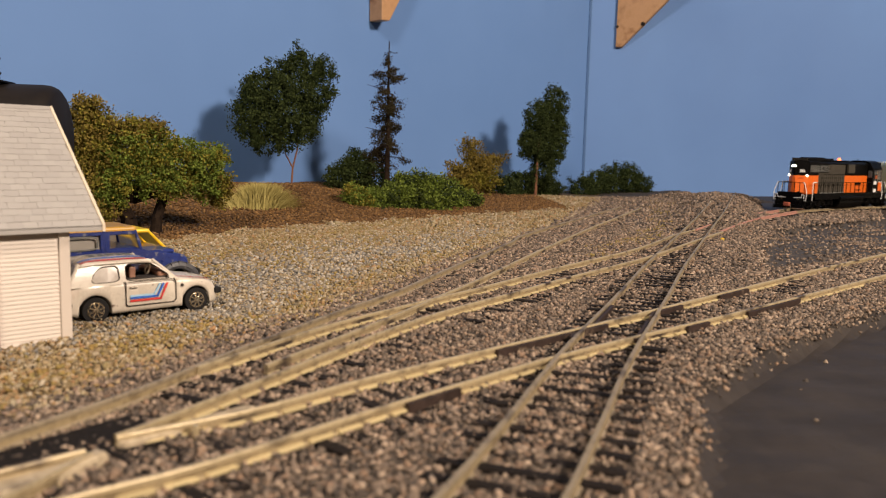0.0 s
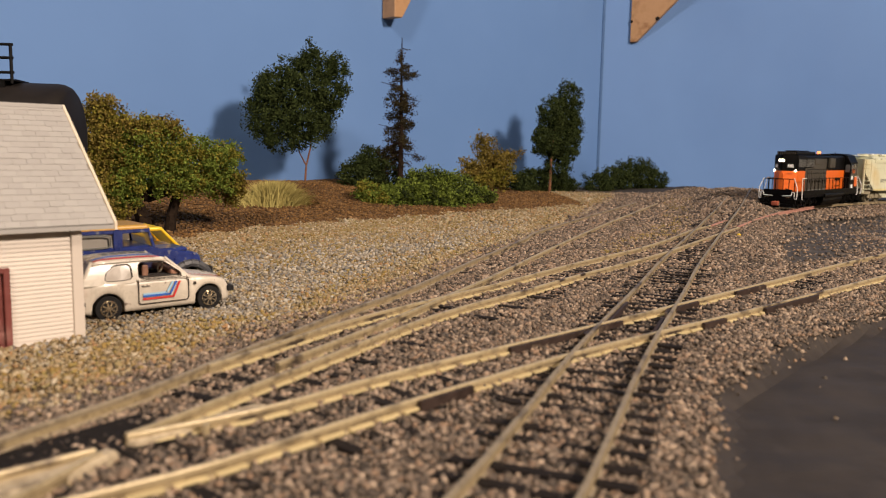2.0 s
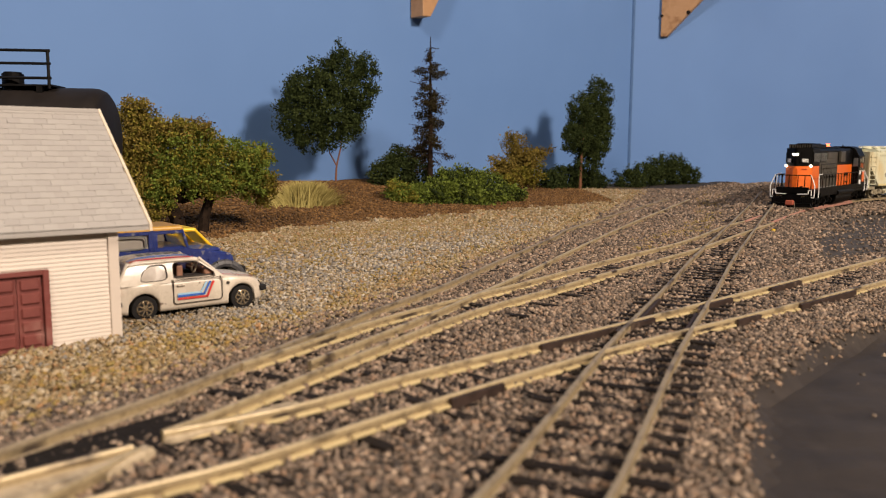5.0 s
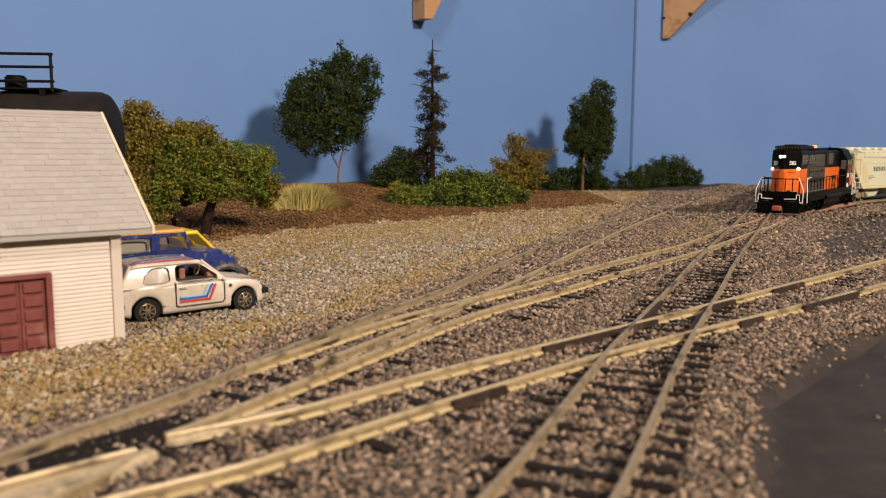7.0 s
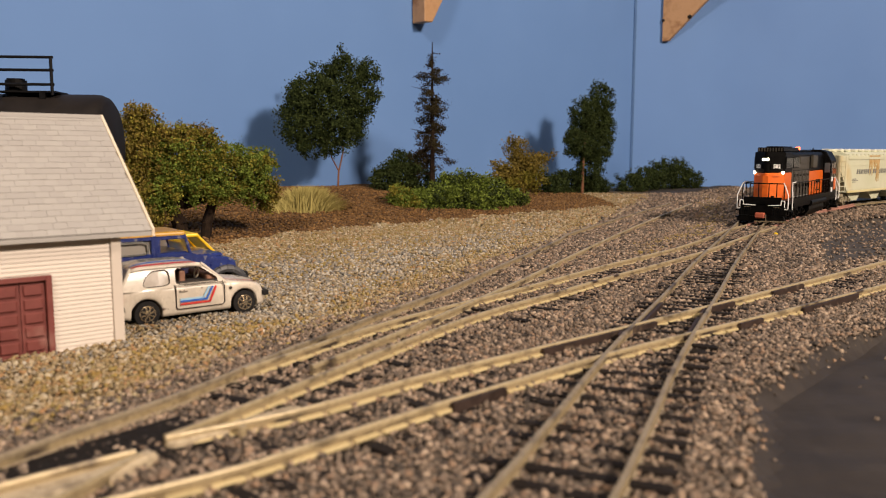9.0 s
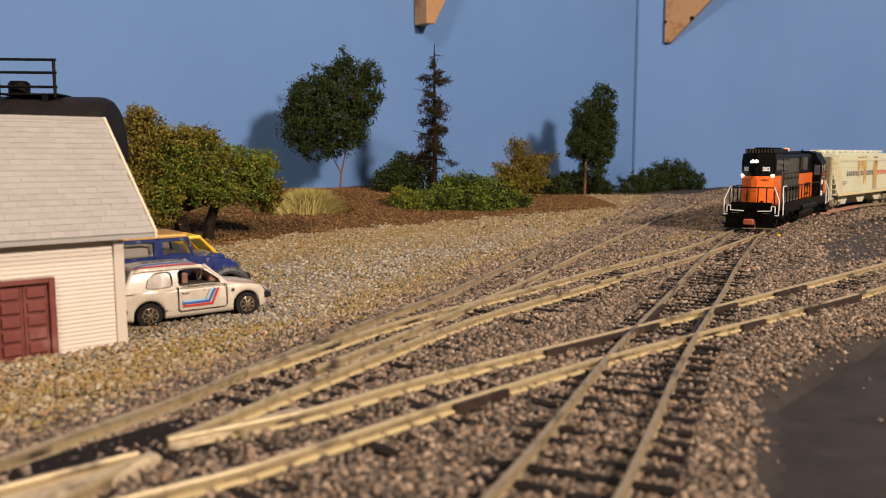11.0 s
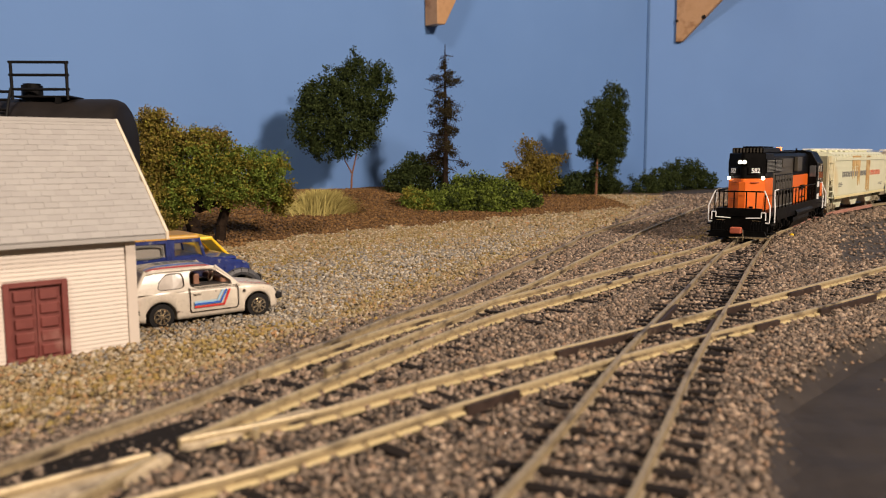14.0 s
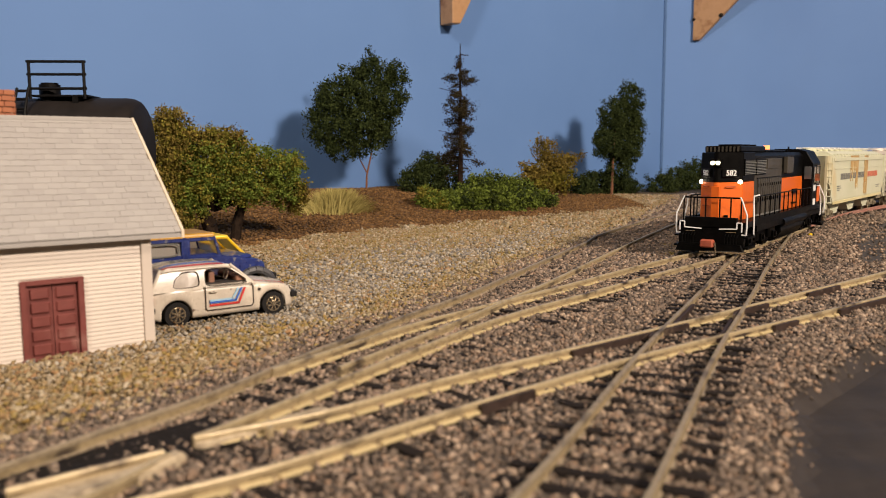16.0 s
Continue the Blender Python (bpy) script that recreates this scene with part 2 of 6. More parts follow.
MAIN = [(-0.010, 0.050, 0), (0.0174, 0.101, 0), (0.0312, 0.130, 0), (0.0560, 0.184, 0), (0.0950, 0.2625, 0), (0.1303, 0.335, 0), (0.167, 0.407, 0), (0.224, 0.517, .001),
        (0.283, 0.625, .006), (0.372, 0.795, .0125), (0.42, 0.89, .009), (0.47, 1.0, .002)]
TRAIN = [(-0.046, 0.137, 0), (-0.02, 0.1775, 0), (0.018, 0.2300, 0), (0.052, 0.2765, 0), (0.089, 0.3255, 0), (0.129, 0.3745, 0), (0.161, 0.4155, 0), (0.2265, 0.507, 0), (0.270, 0.567, .0005),
         (0.3203, 0.630, .001), (0.395, 0.7127, .001), (0.4555, 0.7625, .001), (0.54, 0.815, .001), (0.64, 0.855, .001), (0.76, 0.88, .001), (1.1, 0.89, .001)]
MAIN_PTS = spline(MAIN, .004)
TRAIN_PTS = spline(TRAIN, .004)


def near_track(x, y, pts):
    """Distance to a track's centreline and its height there."""
    shape = x.shape
    q = np.stack([x.ravel(), y.ravel()], 1)
    d, z = np.full(len(q), 9.0), np.zeros(len(q))
    for p in pts[::3]:
        e = np.hypot(q[:, 0] - p[0], q[:, 1] - p[1])
        k = e < d
        d[k], z[k] = e[k], p[2]
    return d.reshape(shape), z.reshape(shape)


def gravel_edge(y):
    return np.interp(y, [.05, .1358, .1495, .1704, .207, .2545, .357, .5545, .8093, 1.1], [-.12, -.079, -.070, -.058, -.044, -.0156, .0298, .1257, .2292, .33])


def black_edge(y):
    return np.interp(y, [-.1, .05, .1123, .137, .157, .1713, .194, .2198, .2539, .30, .345, .39], [.018, .0325, .049, .0612, .069, .0829, .1034, .135, .1798, .255, .36, .55])


def zones(x, y):
    """0 ballast, 1 gravel, 2 leaf litter, 3 black table, 4 asphalt."""
    w = rough_noise(x, y, 160, 3) * .004 + rough_noise(x, y, 600, 4) * .0015
    dw = (x + .25) * WN.x + (y - .62) * WN.y
    z = np.zeros(x.shape, int)
    z[x + w < gravel_edge(y)] = 1
    z[(dw + 4 * w < .205 + .05 * step01(-.08, -.16, x)) & (x < .20 + w) & (z == 1)] = 2
    z[(x + w > black_edge(y)) & (y < .39)] = 3
    tx = np.interp(y + w, [.30, .355, .438, .537, .601, .674, .75], [.30, .190, .229, .289, .361, .468, .62])
    ty = np.interp(x + w, [.15, .19, .226, .289, .4, .6, .9], [.35, .353, .368, .413, .49, .62, .80])
    z[(x > tx) & (y > ty)] = 4
    td, _ = near_track(x, y, TRAIN_PTS)
    md, _ = near_track(x, y, MAIN_PTS)
    side = y - np.interp(x, TRAIN_PTS[:, 0], TRAIN_PTS[:, 1])
    z[(side > .02) & (td > .024) & (md > .035) & (x > np.interp(y, MAIN_PTS[:, 1], MAIN_PTS[:, 0]))] = 3
    return z


def relief(x, y):
    dw = (x + .25) * WN.x + (y - .62) * WN.y
    h = .0145 * step01(.215, .055, dw) * step01(.08, -.06, x) + .004 * step01(.2, .05, dw) * step01(.33, .1, x)
    h = h * (1 + .10 * rough_noise(x, y, 45, 1))
    md, mz = near_track(x, y, MAIN_PTS)
    h = h + (mz) * step01(.045, .012, md)
    h = h + .0098 * np.exp(-(((x - .385) / .035) ** 2 + ((y - .965) / .06) ** 2)) + .004 * np.exp(-(((x - .31) / .05) ** 2 + ((y - .80) / .1) ** 2))
    td, tz = near_track(x, y, TRAIN_PTS)
    zn = zones(x, y)
    h = h - .0035 * step01(-.001, .006, x - black_edge(y)) * (y < .39) * (td > .02) - .0035 * ((zn == 3) & (y > .39) & (td > .02)) - .002 * (zn == 4) * step01(.03, .05, td)
    h = h + .0010 * step01(-.004, .010, x - gravel_edge(y)) * ((zn == 0) | (zn == 1))
    return h + .0004 * rough_noise(x, y, 220, 2)


def ground_z(x, y):
    return float(relief(np.array([float(x)]), np.array([float(y)]))[0])


def ground_sheet():
    xs = np.r_[np.arange(-.95, -.26, .03), np.arange(-.26, .50, .0036), np.arange(.50, 2.2, .03)]
    ys = np.r_[np.arange(-.05, .06, .02), np.arange(.06, .60, .0036), np.arange(.60, 1.180, .008)]
    X, Y = np.meshgrid(xs, ys)
    Z = relief(X, Y)
    dw = (X + .25) * WN.x + (Y - .62) * WN.y
    keep = dw > -.045
    nx, ny = len(xs), len(ys)
    idx = np.arange(nx * ny).reshape(ny, nx)
    quads = np.stack([idx[:-1, :-1], idx[:-1, 1:], idx[1:, 1:], idx[1:, :-1]], -1).reshape(-1, 4)
    k = keep.ravel()[quads].any(1)
    quads = quads[k]
    zn = zones((X[:-1, :-1] + X[1:, 1:]) / 2, (Y[:-1, :-1] + Y[1:, 1:]) / 2).ravel()[k]
    me = bpy.data.meshes.new("ground")
    me.from_pydata(np.stack([X.ravel(), Y.ravel(), Z.ravel()], 1).tolist(), [], quads.tolist())
    for n in ("ballast_soil", "gravel_soil", "litter_soil", "black_table", "asphalt_patch"):
        me.materials.append(M[n])
    me.polygons.foreach_set("material_index", zn.astype(np.int32))
    me.update()
    return tagged(new("ground", me), "layout ground of ballast, gravel, brown litter and black table", "ground", kind="structure")


ground_sheet()


# ---- loose stones and crumbs ----
GRAIN = np.array([(1, 0, 0), (0, 1, 0), (-1, 0, 0), (0, -1, 0), (0, 0, 1), (0, 0, -1)], float)
GRAIN_F = np.array([(0, 1, 4), (1, 2, 4), (2, 3, 4), (3, 0, 4), (1, 0, 5), (2, 1, 5), (3, 2, 5), (0, 3, 5)])


def crumbs(name, P, size, material, rng, flat=.85, jitter=.42):
    """Many small angular grains, as one mesh. P: centres; size: half widths."""
    n = len(P)
    q = rng.normal(size=(n, 4))
    q /= np.linalg.norm(q, axis=1)[:, None]
    w, a, b, c = q.T
    R = np.stack([1 - 2 * (b * b + c * c), 2 * (a * b - c * w), 2 * (a * c + b * w), 2 * (a * b + c * w), 1 - 2 * (a * a + c * c), 2 * (b * c - a * w),
                  2 * (a * c - b * w), 2 * (b * c + a * w), 1 - 2 * (a * a + b * b)], 1).reshape(n, 3, 3)
    V = GRAIN[None] * rng.uniform(.75, 1.35, (n, 1, 3)) + rng.uniform(-jitter, jitter, (n, 6, 3))
    V = np.einsum("nij,nkj->nki", R, V) * np.asarray(size)[:, None, None]
    V[:, :, 2] *= flat
    V += P[:, None, :]
    F = (GRAIN_F[None] + 6 * np.arange(n)[:, None, None]).reshape(-1)
    me = bpy.data.meshes.new(name)
    me.vertices.add(6 * n)
    me.vertices.foreach_set("co", V.reshape(-1))
    me.loops.add(len(F))
    me.loops.foreach_set("vertex_index", F.astype(np.int32))
    me.polygons.add(8 * n)
    me.polygons.foreach_set("loop_start", np.arange(0, len(F), 3, dtype=np.int32))
    me.materials.append(material)
    me.update(calc_edges=True)
    return new(name, me)


def scatter(rng, bounds, cell):
    x0, x1, y0, y1 = bounds
    nx, ny = int((x1 - x0) / cell), int((y1 - y0) / cell)
    X, Y = np.meshgrid(np.arange(nx), np.arange(ny))
    x = x0 + (X.ravel() + rng.uniform(0, 1, X.size)) * cell
    y = y0 + (Y.ravel() + rng.uniform(0, 1, X.size)) * cell
    return x, y


def in_sight(x, y):
    """The wedge of ground before the viewer's place on the layout."""
    return (np.abs(x) < .02 + .66 * y) & (x > -.02 - .60 * y)


# ---- track ----
RAIL_TOP = .0037
RAIL_SECTION = [(-.0008, 0), (-.0008, .0004), (-.0004, .0007), (-.0004, .0017), (-.0005, .0019), (-.0005, .0025), (-.0004, .0027),
                (.0004, .0027), (.0005, .0025), (.0005, .0019), (.0004, .0017), (.0004, .0007), (.0008, .0004), (.0008, 0)]


def sweep(pts, section, lift):
    bm = bmesh.new()
    pts = [Vector(p) for p in pts]
    rings = []
    for i, p in enumerate(pts):
        d = (pts[min(i + 1, len(pts) - 1)] - pts[max(i - 1, 0)])
        d.z = 0
        d.normalize()
        side = Vector((d.y, -d.x, 0))
        rings.append([bm.verts.new(p + side * a + Vector((0, 0, b + lift))) for a, b in section])
    n = len(section)
    for r0, r1 in zip(rings[:-1], rings[1:]):
        for i in range(n):
            bm.faces.new((r0[i], r0[(i + 1) % n], r1[(i + 1) % n], r1[i]))
    bm.faces.new(rings[0][::-1])
    bm.faces.new(rings[-1])
    return bm


def flatten(pts):
    return [(*p, 0) if len(p) == 2 else p for p in pts]


def rail(track, pts, lift=0.0, step=.006, head="rail"):
    bm = sweep(spline(flatten(pts), step), RAIL_SECTION, RAIL_TOP - .0027 + lift)
    z0 = RAIL_TOP - .0027 + lift
    base = np.interp([f.calc_center_median().y for f in bm.faces], [p[1] for p in sorted(flatten(pts), key=lambda p: p[1])], [p[2] for p in sorted(flatten(pts), key=lambda p: p[1])])
    for f, h in zip(bm.faces, base):
        if .0006 < f.calc_center_median().z - z0 - h < .00185:
            f.material_index = 1
    return part("rail", bm, [M[head], M["rail_web"]], track)


def offset(pts, d):
    P = spline(flatten(pts), .01)
    T = np.gradient(P, axis=0)
    T /= np.linalg.norm(T[:, :2], axis=1)[:, None]
    Q = P.copy()
    Q[:, 0] += T[:, 1] * d
    Q[:, 1] -= T[:, 0] * d
    return [tuple(q) for q in Q]


TIE_MESH = part("tie", box(bmesh.new(), -.0013, .0013, -.0148, .0148, -.0012, .0009, .00015), M["tie"])
TIE_DATA = TIE_MESH.data
bpy.data.objects.remove(TIE_MESH)


TIE_PLACES = []


def ties(track, pts, start, end, lift=0.0, pitch=.0066, rng=np.random.RandomState(5)):
    P = spline(flatten(pts), pitch)
    for i in range(1, len(P) - 1):
        if not start <= P[i][1] <= end:
            continue
        d = P[i + 1] - P[i - 1]
        o = new("tie", TIE_DATA)
        o.parent = track
        TIE_PLACES.append((P[i][0], P[i][1], math.atan2(d[1], d[0])))
        o.matrix_local = Matrix.Translation((P[i][0], P[i][1], P[i][2] + .0008 + lift + rng.uniform(-.0002, .0002))) @ Matrix.Rotation(math.atan2(d[1], d[0]) + rng.uniform(-.02, .02), 4, "Z")


RAILS_YARD = {  # control points of single rails where tracks join
    "spur_back": [(0.2454, 0.7488), (0.1057, 0.4886), (0.0747, 0.4163), (0.0345, 0.3246), (0.0087, 0.2651), (-0.0093, 0.2310), (-0.0226, 0.2030), (-0.0334, 0.1807), (-0.0457, 0.1530), (-0.0602, 0.1279), (-.075, .102)],
    "spur_front": [(0.262, 0.738), (0.1434, 0.5056), (0.0826, 0.3806), (0.0423, 0.2951), (0.026, 0.2625), (0.0074, 0.2261), (-0.008, 0.1975), (-0.0231, 0.1709)],
    "curve_back": [(0.220, .5135), (0.1915, 0.4765), (0.1546, 0.4202), (0.1256, 0.3803), (0.0846, 0.3317), (0.039, 0.2735), (0.0194, 0.2500), (-0.0087, 0.2150), (-0.0306, 0.1800), (-0.0376, 0.1690)],
    "curve_front": [(0.234, .5015), (0.189, 0.4412), (0.1412, 0.3752), (0.1134, 0.3408), (0.0759, 0.2971), (0.0472, 0.2613), (0.0251, 0.2349), (0.0068, 0.2091), (-0.0188, 0.1660), (-0.0356, 0.1371), (-0.0418, 0.1274)],
    "cross_back": [(0.43, 0.520), (0.2744, 0.3925), (0.2009, 0.3316), (0.1532, 0.2905), (0.0862, 0.2334), (0.0624, 0.2130), (0.0265, 0.1835), (-0.0008, 0.1607), (-0.0212, 0.1413), (-0.0418, 0.1274)],
    "cross_front": [(0.44, 0.492), (0.3300, 0.400), (0.2188, 0.3135), (0.1677, 0.2737), (0.1134, 0.2313), (0.0486, 0.1824), (0.0142, 0.1526), (-0.0057, 0.1345), (-0.0261, 0.1150), (-0.0422, 0.1035), (-.06, .089)],
}


def build_tracks():
    main = tagged(new("main_track"), "straight tarnished nickel-silver main track on dark ties", "railway track", "layout tracks")
    for d in (-.0082, .0082):
        rail(main, offset(MAIN, d), head="rail_dull")
    ties(main, MAIN, .07, .86)
    curve = tagged(new("curved_track"), "curved tarnished brass-coloured track under the train", "railway track", "layout tracks")
    far = [p for p in TRAIN if p[1] > .50]
    for d in (-.0082, .0082):
        rail(curve, offset(far, d), .0001, head="rail_dull")
    rail(curve, RAILS_YARD["curve_back"], .00005)
    rail(curve, RAILS_YARD["curve_front"], .00005)
    ties(curve, TRAIN, .15, .90, -.0002)
    spur = tagged(new("spur_track"), "siding track branching towards the gravel lot", "railway track", "layout tracks")
    rail(spur, RAILS_YARD["spur_back"], head="rail_dull")
    rail(spur, RAILS_YARD["spur_front"], -.00005)
    mid = [((a[0] + b[0]) / 2, (a[1] + b[1]) / 2) for a, b in zip(spline(RAILS_YARD["spur_back"][:5], .01), spline(RAILS_YARD["spur_front"][:5], .01))]
    ties(spur, mid, .24, .60, -.0004)
    cross = tagged(new("crossing_track"), "brass-coloured track that crosses the main line", "railway track", "layout tracks")
    rail(cross, RAILS_YARD["cross_back"], -.0001)
    rail(cross, RAILS_YARD["cross_front"], -.0001)
    # wing rails of the frog in front
    rail(cross, [(-0.0448, 0.1218), (-0.0500, 0.1175), (-0.062, 0.107)], -.0002)
    rail(cross, [(-0.0436, 0.1205), (-0.0476, 0.1096), (-0.0520, 0.1000)], -.0003)
    part("frog_plate", prism(bmesh.new(), [(-.078, .100), (-.0560, .1305), (-.0440, .1440), (-.0345, .1420), (-.0290, .1335), (-.0400, .1255), (-.0560, .1110), (-.0700, .0960)], "z", .0002, .0017, .0002), M["tie"], cross, "dark insulated frog base")
    part("frog_pin", cyl(bmesh.new(), (-.0300, .1320, .0010), (-.0300, .1320, .0036), .0006, seg=10), M["rail"], cross)
    # worn frog casting: a thick tapered nose and its two wings
    bm = bmesh.new()
    prism(bm, [(-.0452, .1232), (-.0432, .1218), (-.0440, .1196), (-.0520, .1105), (-.0600, .1010), (-.0640, .1035), (-.0550, .1135)], "z", .0010, .0022, .0004)
    part("frog_casting", bm, M["frog_tan"], cross, "pale worn frog casting")
    part("frog_point", prism(bmesh.new(), [(-.0418, .1272), (-.0400, .1266), (-.0250, .1392), (-.0215, .1450), (-.0240, .1455), (-.0330, .1360)], "z", .0012, .0028, .0003), M["frog_tan"], cross, "pale worn frog point")
    part("frog_wing", sweep([(-.0425, .1222, 0), (-.0478, .1130, 0), (-.0560, .1010, 0), (-.0640, .0900, 0)], [(-.0016, 0), (-.0016, .0016), (-.0009, .0021), (.0009, .0021), (.0016, .0016), (.0016, 0)], .0010), M["frog_tan"], cross, "pale thick worn wing rail")
    # dark brown strips beside the rails round the crossing
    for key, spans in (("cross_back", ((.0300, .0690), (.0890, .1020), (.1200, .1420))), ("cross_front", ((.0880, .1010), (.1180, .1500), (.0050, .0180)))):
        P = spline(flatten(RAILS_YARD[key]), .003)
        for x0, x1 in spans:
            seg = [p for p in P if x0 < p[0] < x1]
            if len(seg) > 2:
                part("side_strip", sweep(seg, [(-.0017, 0), (-.0017, .0022), (-.0007, .0022), (-.0007, 0)], .0010), M["strip_brown"], cross, "dark brown strip along the rail")
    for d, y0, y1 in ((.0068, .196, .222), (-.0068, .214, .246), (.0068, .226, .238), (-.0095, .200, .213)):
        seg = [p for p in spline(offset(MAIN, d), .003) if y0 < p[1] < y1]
        part("side_strip", sweep(seg, [(-.0005, 0), (-.0005, .0022), (.0005, .0022), (.0005, 0)], .0010), M["strip_brown"], main, "dark brown strip along the rail")
    cm = [(.41, .49), (.2500, .352), (.1800, .2995), (.1300, .258), (.0700, .207), (.0350, .178), (.0050, .153), (-.0150, .1345), (-.0320, .119), (-.048, .104)]
    ties(cross, cm, .09, .48, -.0003)
    # rail chairs that show along the near rails
    for track, key in ((cross, "cross_front"), (cross, "cross_back"), (curve, "curve_front"), (curve, "curve_back")):
        P = spline(flatten(RAILS_YARD[key]), .0066)
        for i in range(1, len(P) - 1):
            if .10 < P[i][1] < .30:
                d = P[i + 1] - P[i - 1]
                o = new("rail_chair", CHAIR_DATA)
                o.parent = track
                o.matrix_local = Matrix.Translation((P[i][0], P[i][1], .0016)) @ Matrix.Rotation(math.atan2(d[1], d[0]), 4, "Z")
    # red-primed rails where the curve joins the main line
    red = [p for p in TRAIN if .50 < p[1] < .72]
    for d in (-.0082, .0082):
        part("primed_rail", sweep(spline(offset(red, d), .006), [(a * 1.35, b + (.0001 if b > .002 else 0)) for a, b in RAIL_SECTION], RAIL_TOP - .0027 + .0002), M["rail_red"], curve, "rail painted with pinkish red primer")
    return main


CHAIR = part("rail_chair", box(bmesh.new(), -.0027, .0027, -.0013, .0013, -.0004, .0004, .0002), M["chair_brass"])
CHAIR_DATA = CHAIR.data
bpy.data.objects.remove(CHAIR)
M["frog_tan"] = mat("frog_tan", [(.24, .19, .12), (.46, .38, .26), (.35, .28, .18)], 220, .65, bump=.8, bump_scale=350, stain=(.08, .06, .04), stain_scale=120, stain_at=(.58, .7))
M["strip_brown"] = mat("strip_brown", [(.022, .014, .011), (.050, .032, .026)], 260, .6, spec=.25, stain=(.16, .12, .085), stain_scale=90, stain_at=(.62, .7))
M["rail_red"] = mat("rail_red", [(.34, .15, .11), (.46, .25, .19)], 300, .7)
build_tracks()


# ---- ballast and gravel grains ----
def on_ties(x, y):
    """Where a tie's top lies bare, along the near stretch of the tracks."""
    grid = {}
    for tx, ty, ang in TIE_PLACES:
        if ty < .50:
            grid.setdefault((int(tx // .02), int(ty // .02)), []).append((tx, ty, math.cos(ang), math.sin(ang)))
    out = np.zeros(x.shape, bool)
    gx, gy = (x // .02).astype(int), (y // .02).astype(int)
    order = np.lexsort((gy, gx))
    cells = {}
    key = gx[order] * 1000 + gy[order]
    cuts = np.r_[0, np.flatnonzero(np.diff(key)) + 1, len(key)]
    for a, b in zip(cuts[:-1], cuts[1:]):
        if b > a:
            cells[(int(gx[order[a]]), int(gy[order[a]]))] = order[a:b]
    for (cx, cy), ids in cells.items():
        for ox in (-1, 0, 1):
            for oy in (-1, 0, 1):
                for tx, ty, c, s in grid.get((cx + ox, cy + oy), ()):
                    dx, dy = x[ids] - tx, y[ids] - ty
                    out[ids] |= (np.abs(dx * c + dy * s) < .0014) & (np.abs(dy * c - dx * s) < .0150)
    return out


def bare_share(x, y):
    """Ties lie bare in patches: most by the crossing and the frog, few farther off."""
    patch = np.clip(.30 + .75 * rough_noise(x, y, 75, 21), 0, .9)
    md, _ = near_track(x, y, MAIN_PTS)
    by_rail = np.exp(-((md - .0095) / .0035) ** 2)
    here = np.exp(-(((x - .075) / .040) ** 2 + ((y - .215) / .060) ** 2)) + .8 * np.exp(-(((x + .02) / .05) ** 2 + ((y - .150) / .030) ** 2)) + .6 * by_rail * (y < .30) + .7 * np.exp(-(((x - .10) / .03) ** 2 + ((y - .355) / .03) ** 2))
    return np.clip(patch * (.15 + .9 * here), 0, .85)


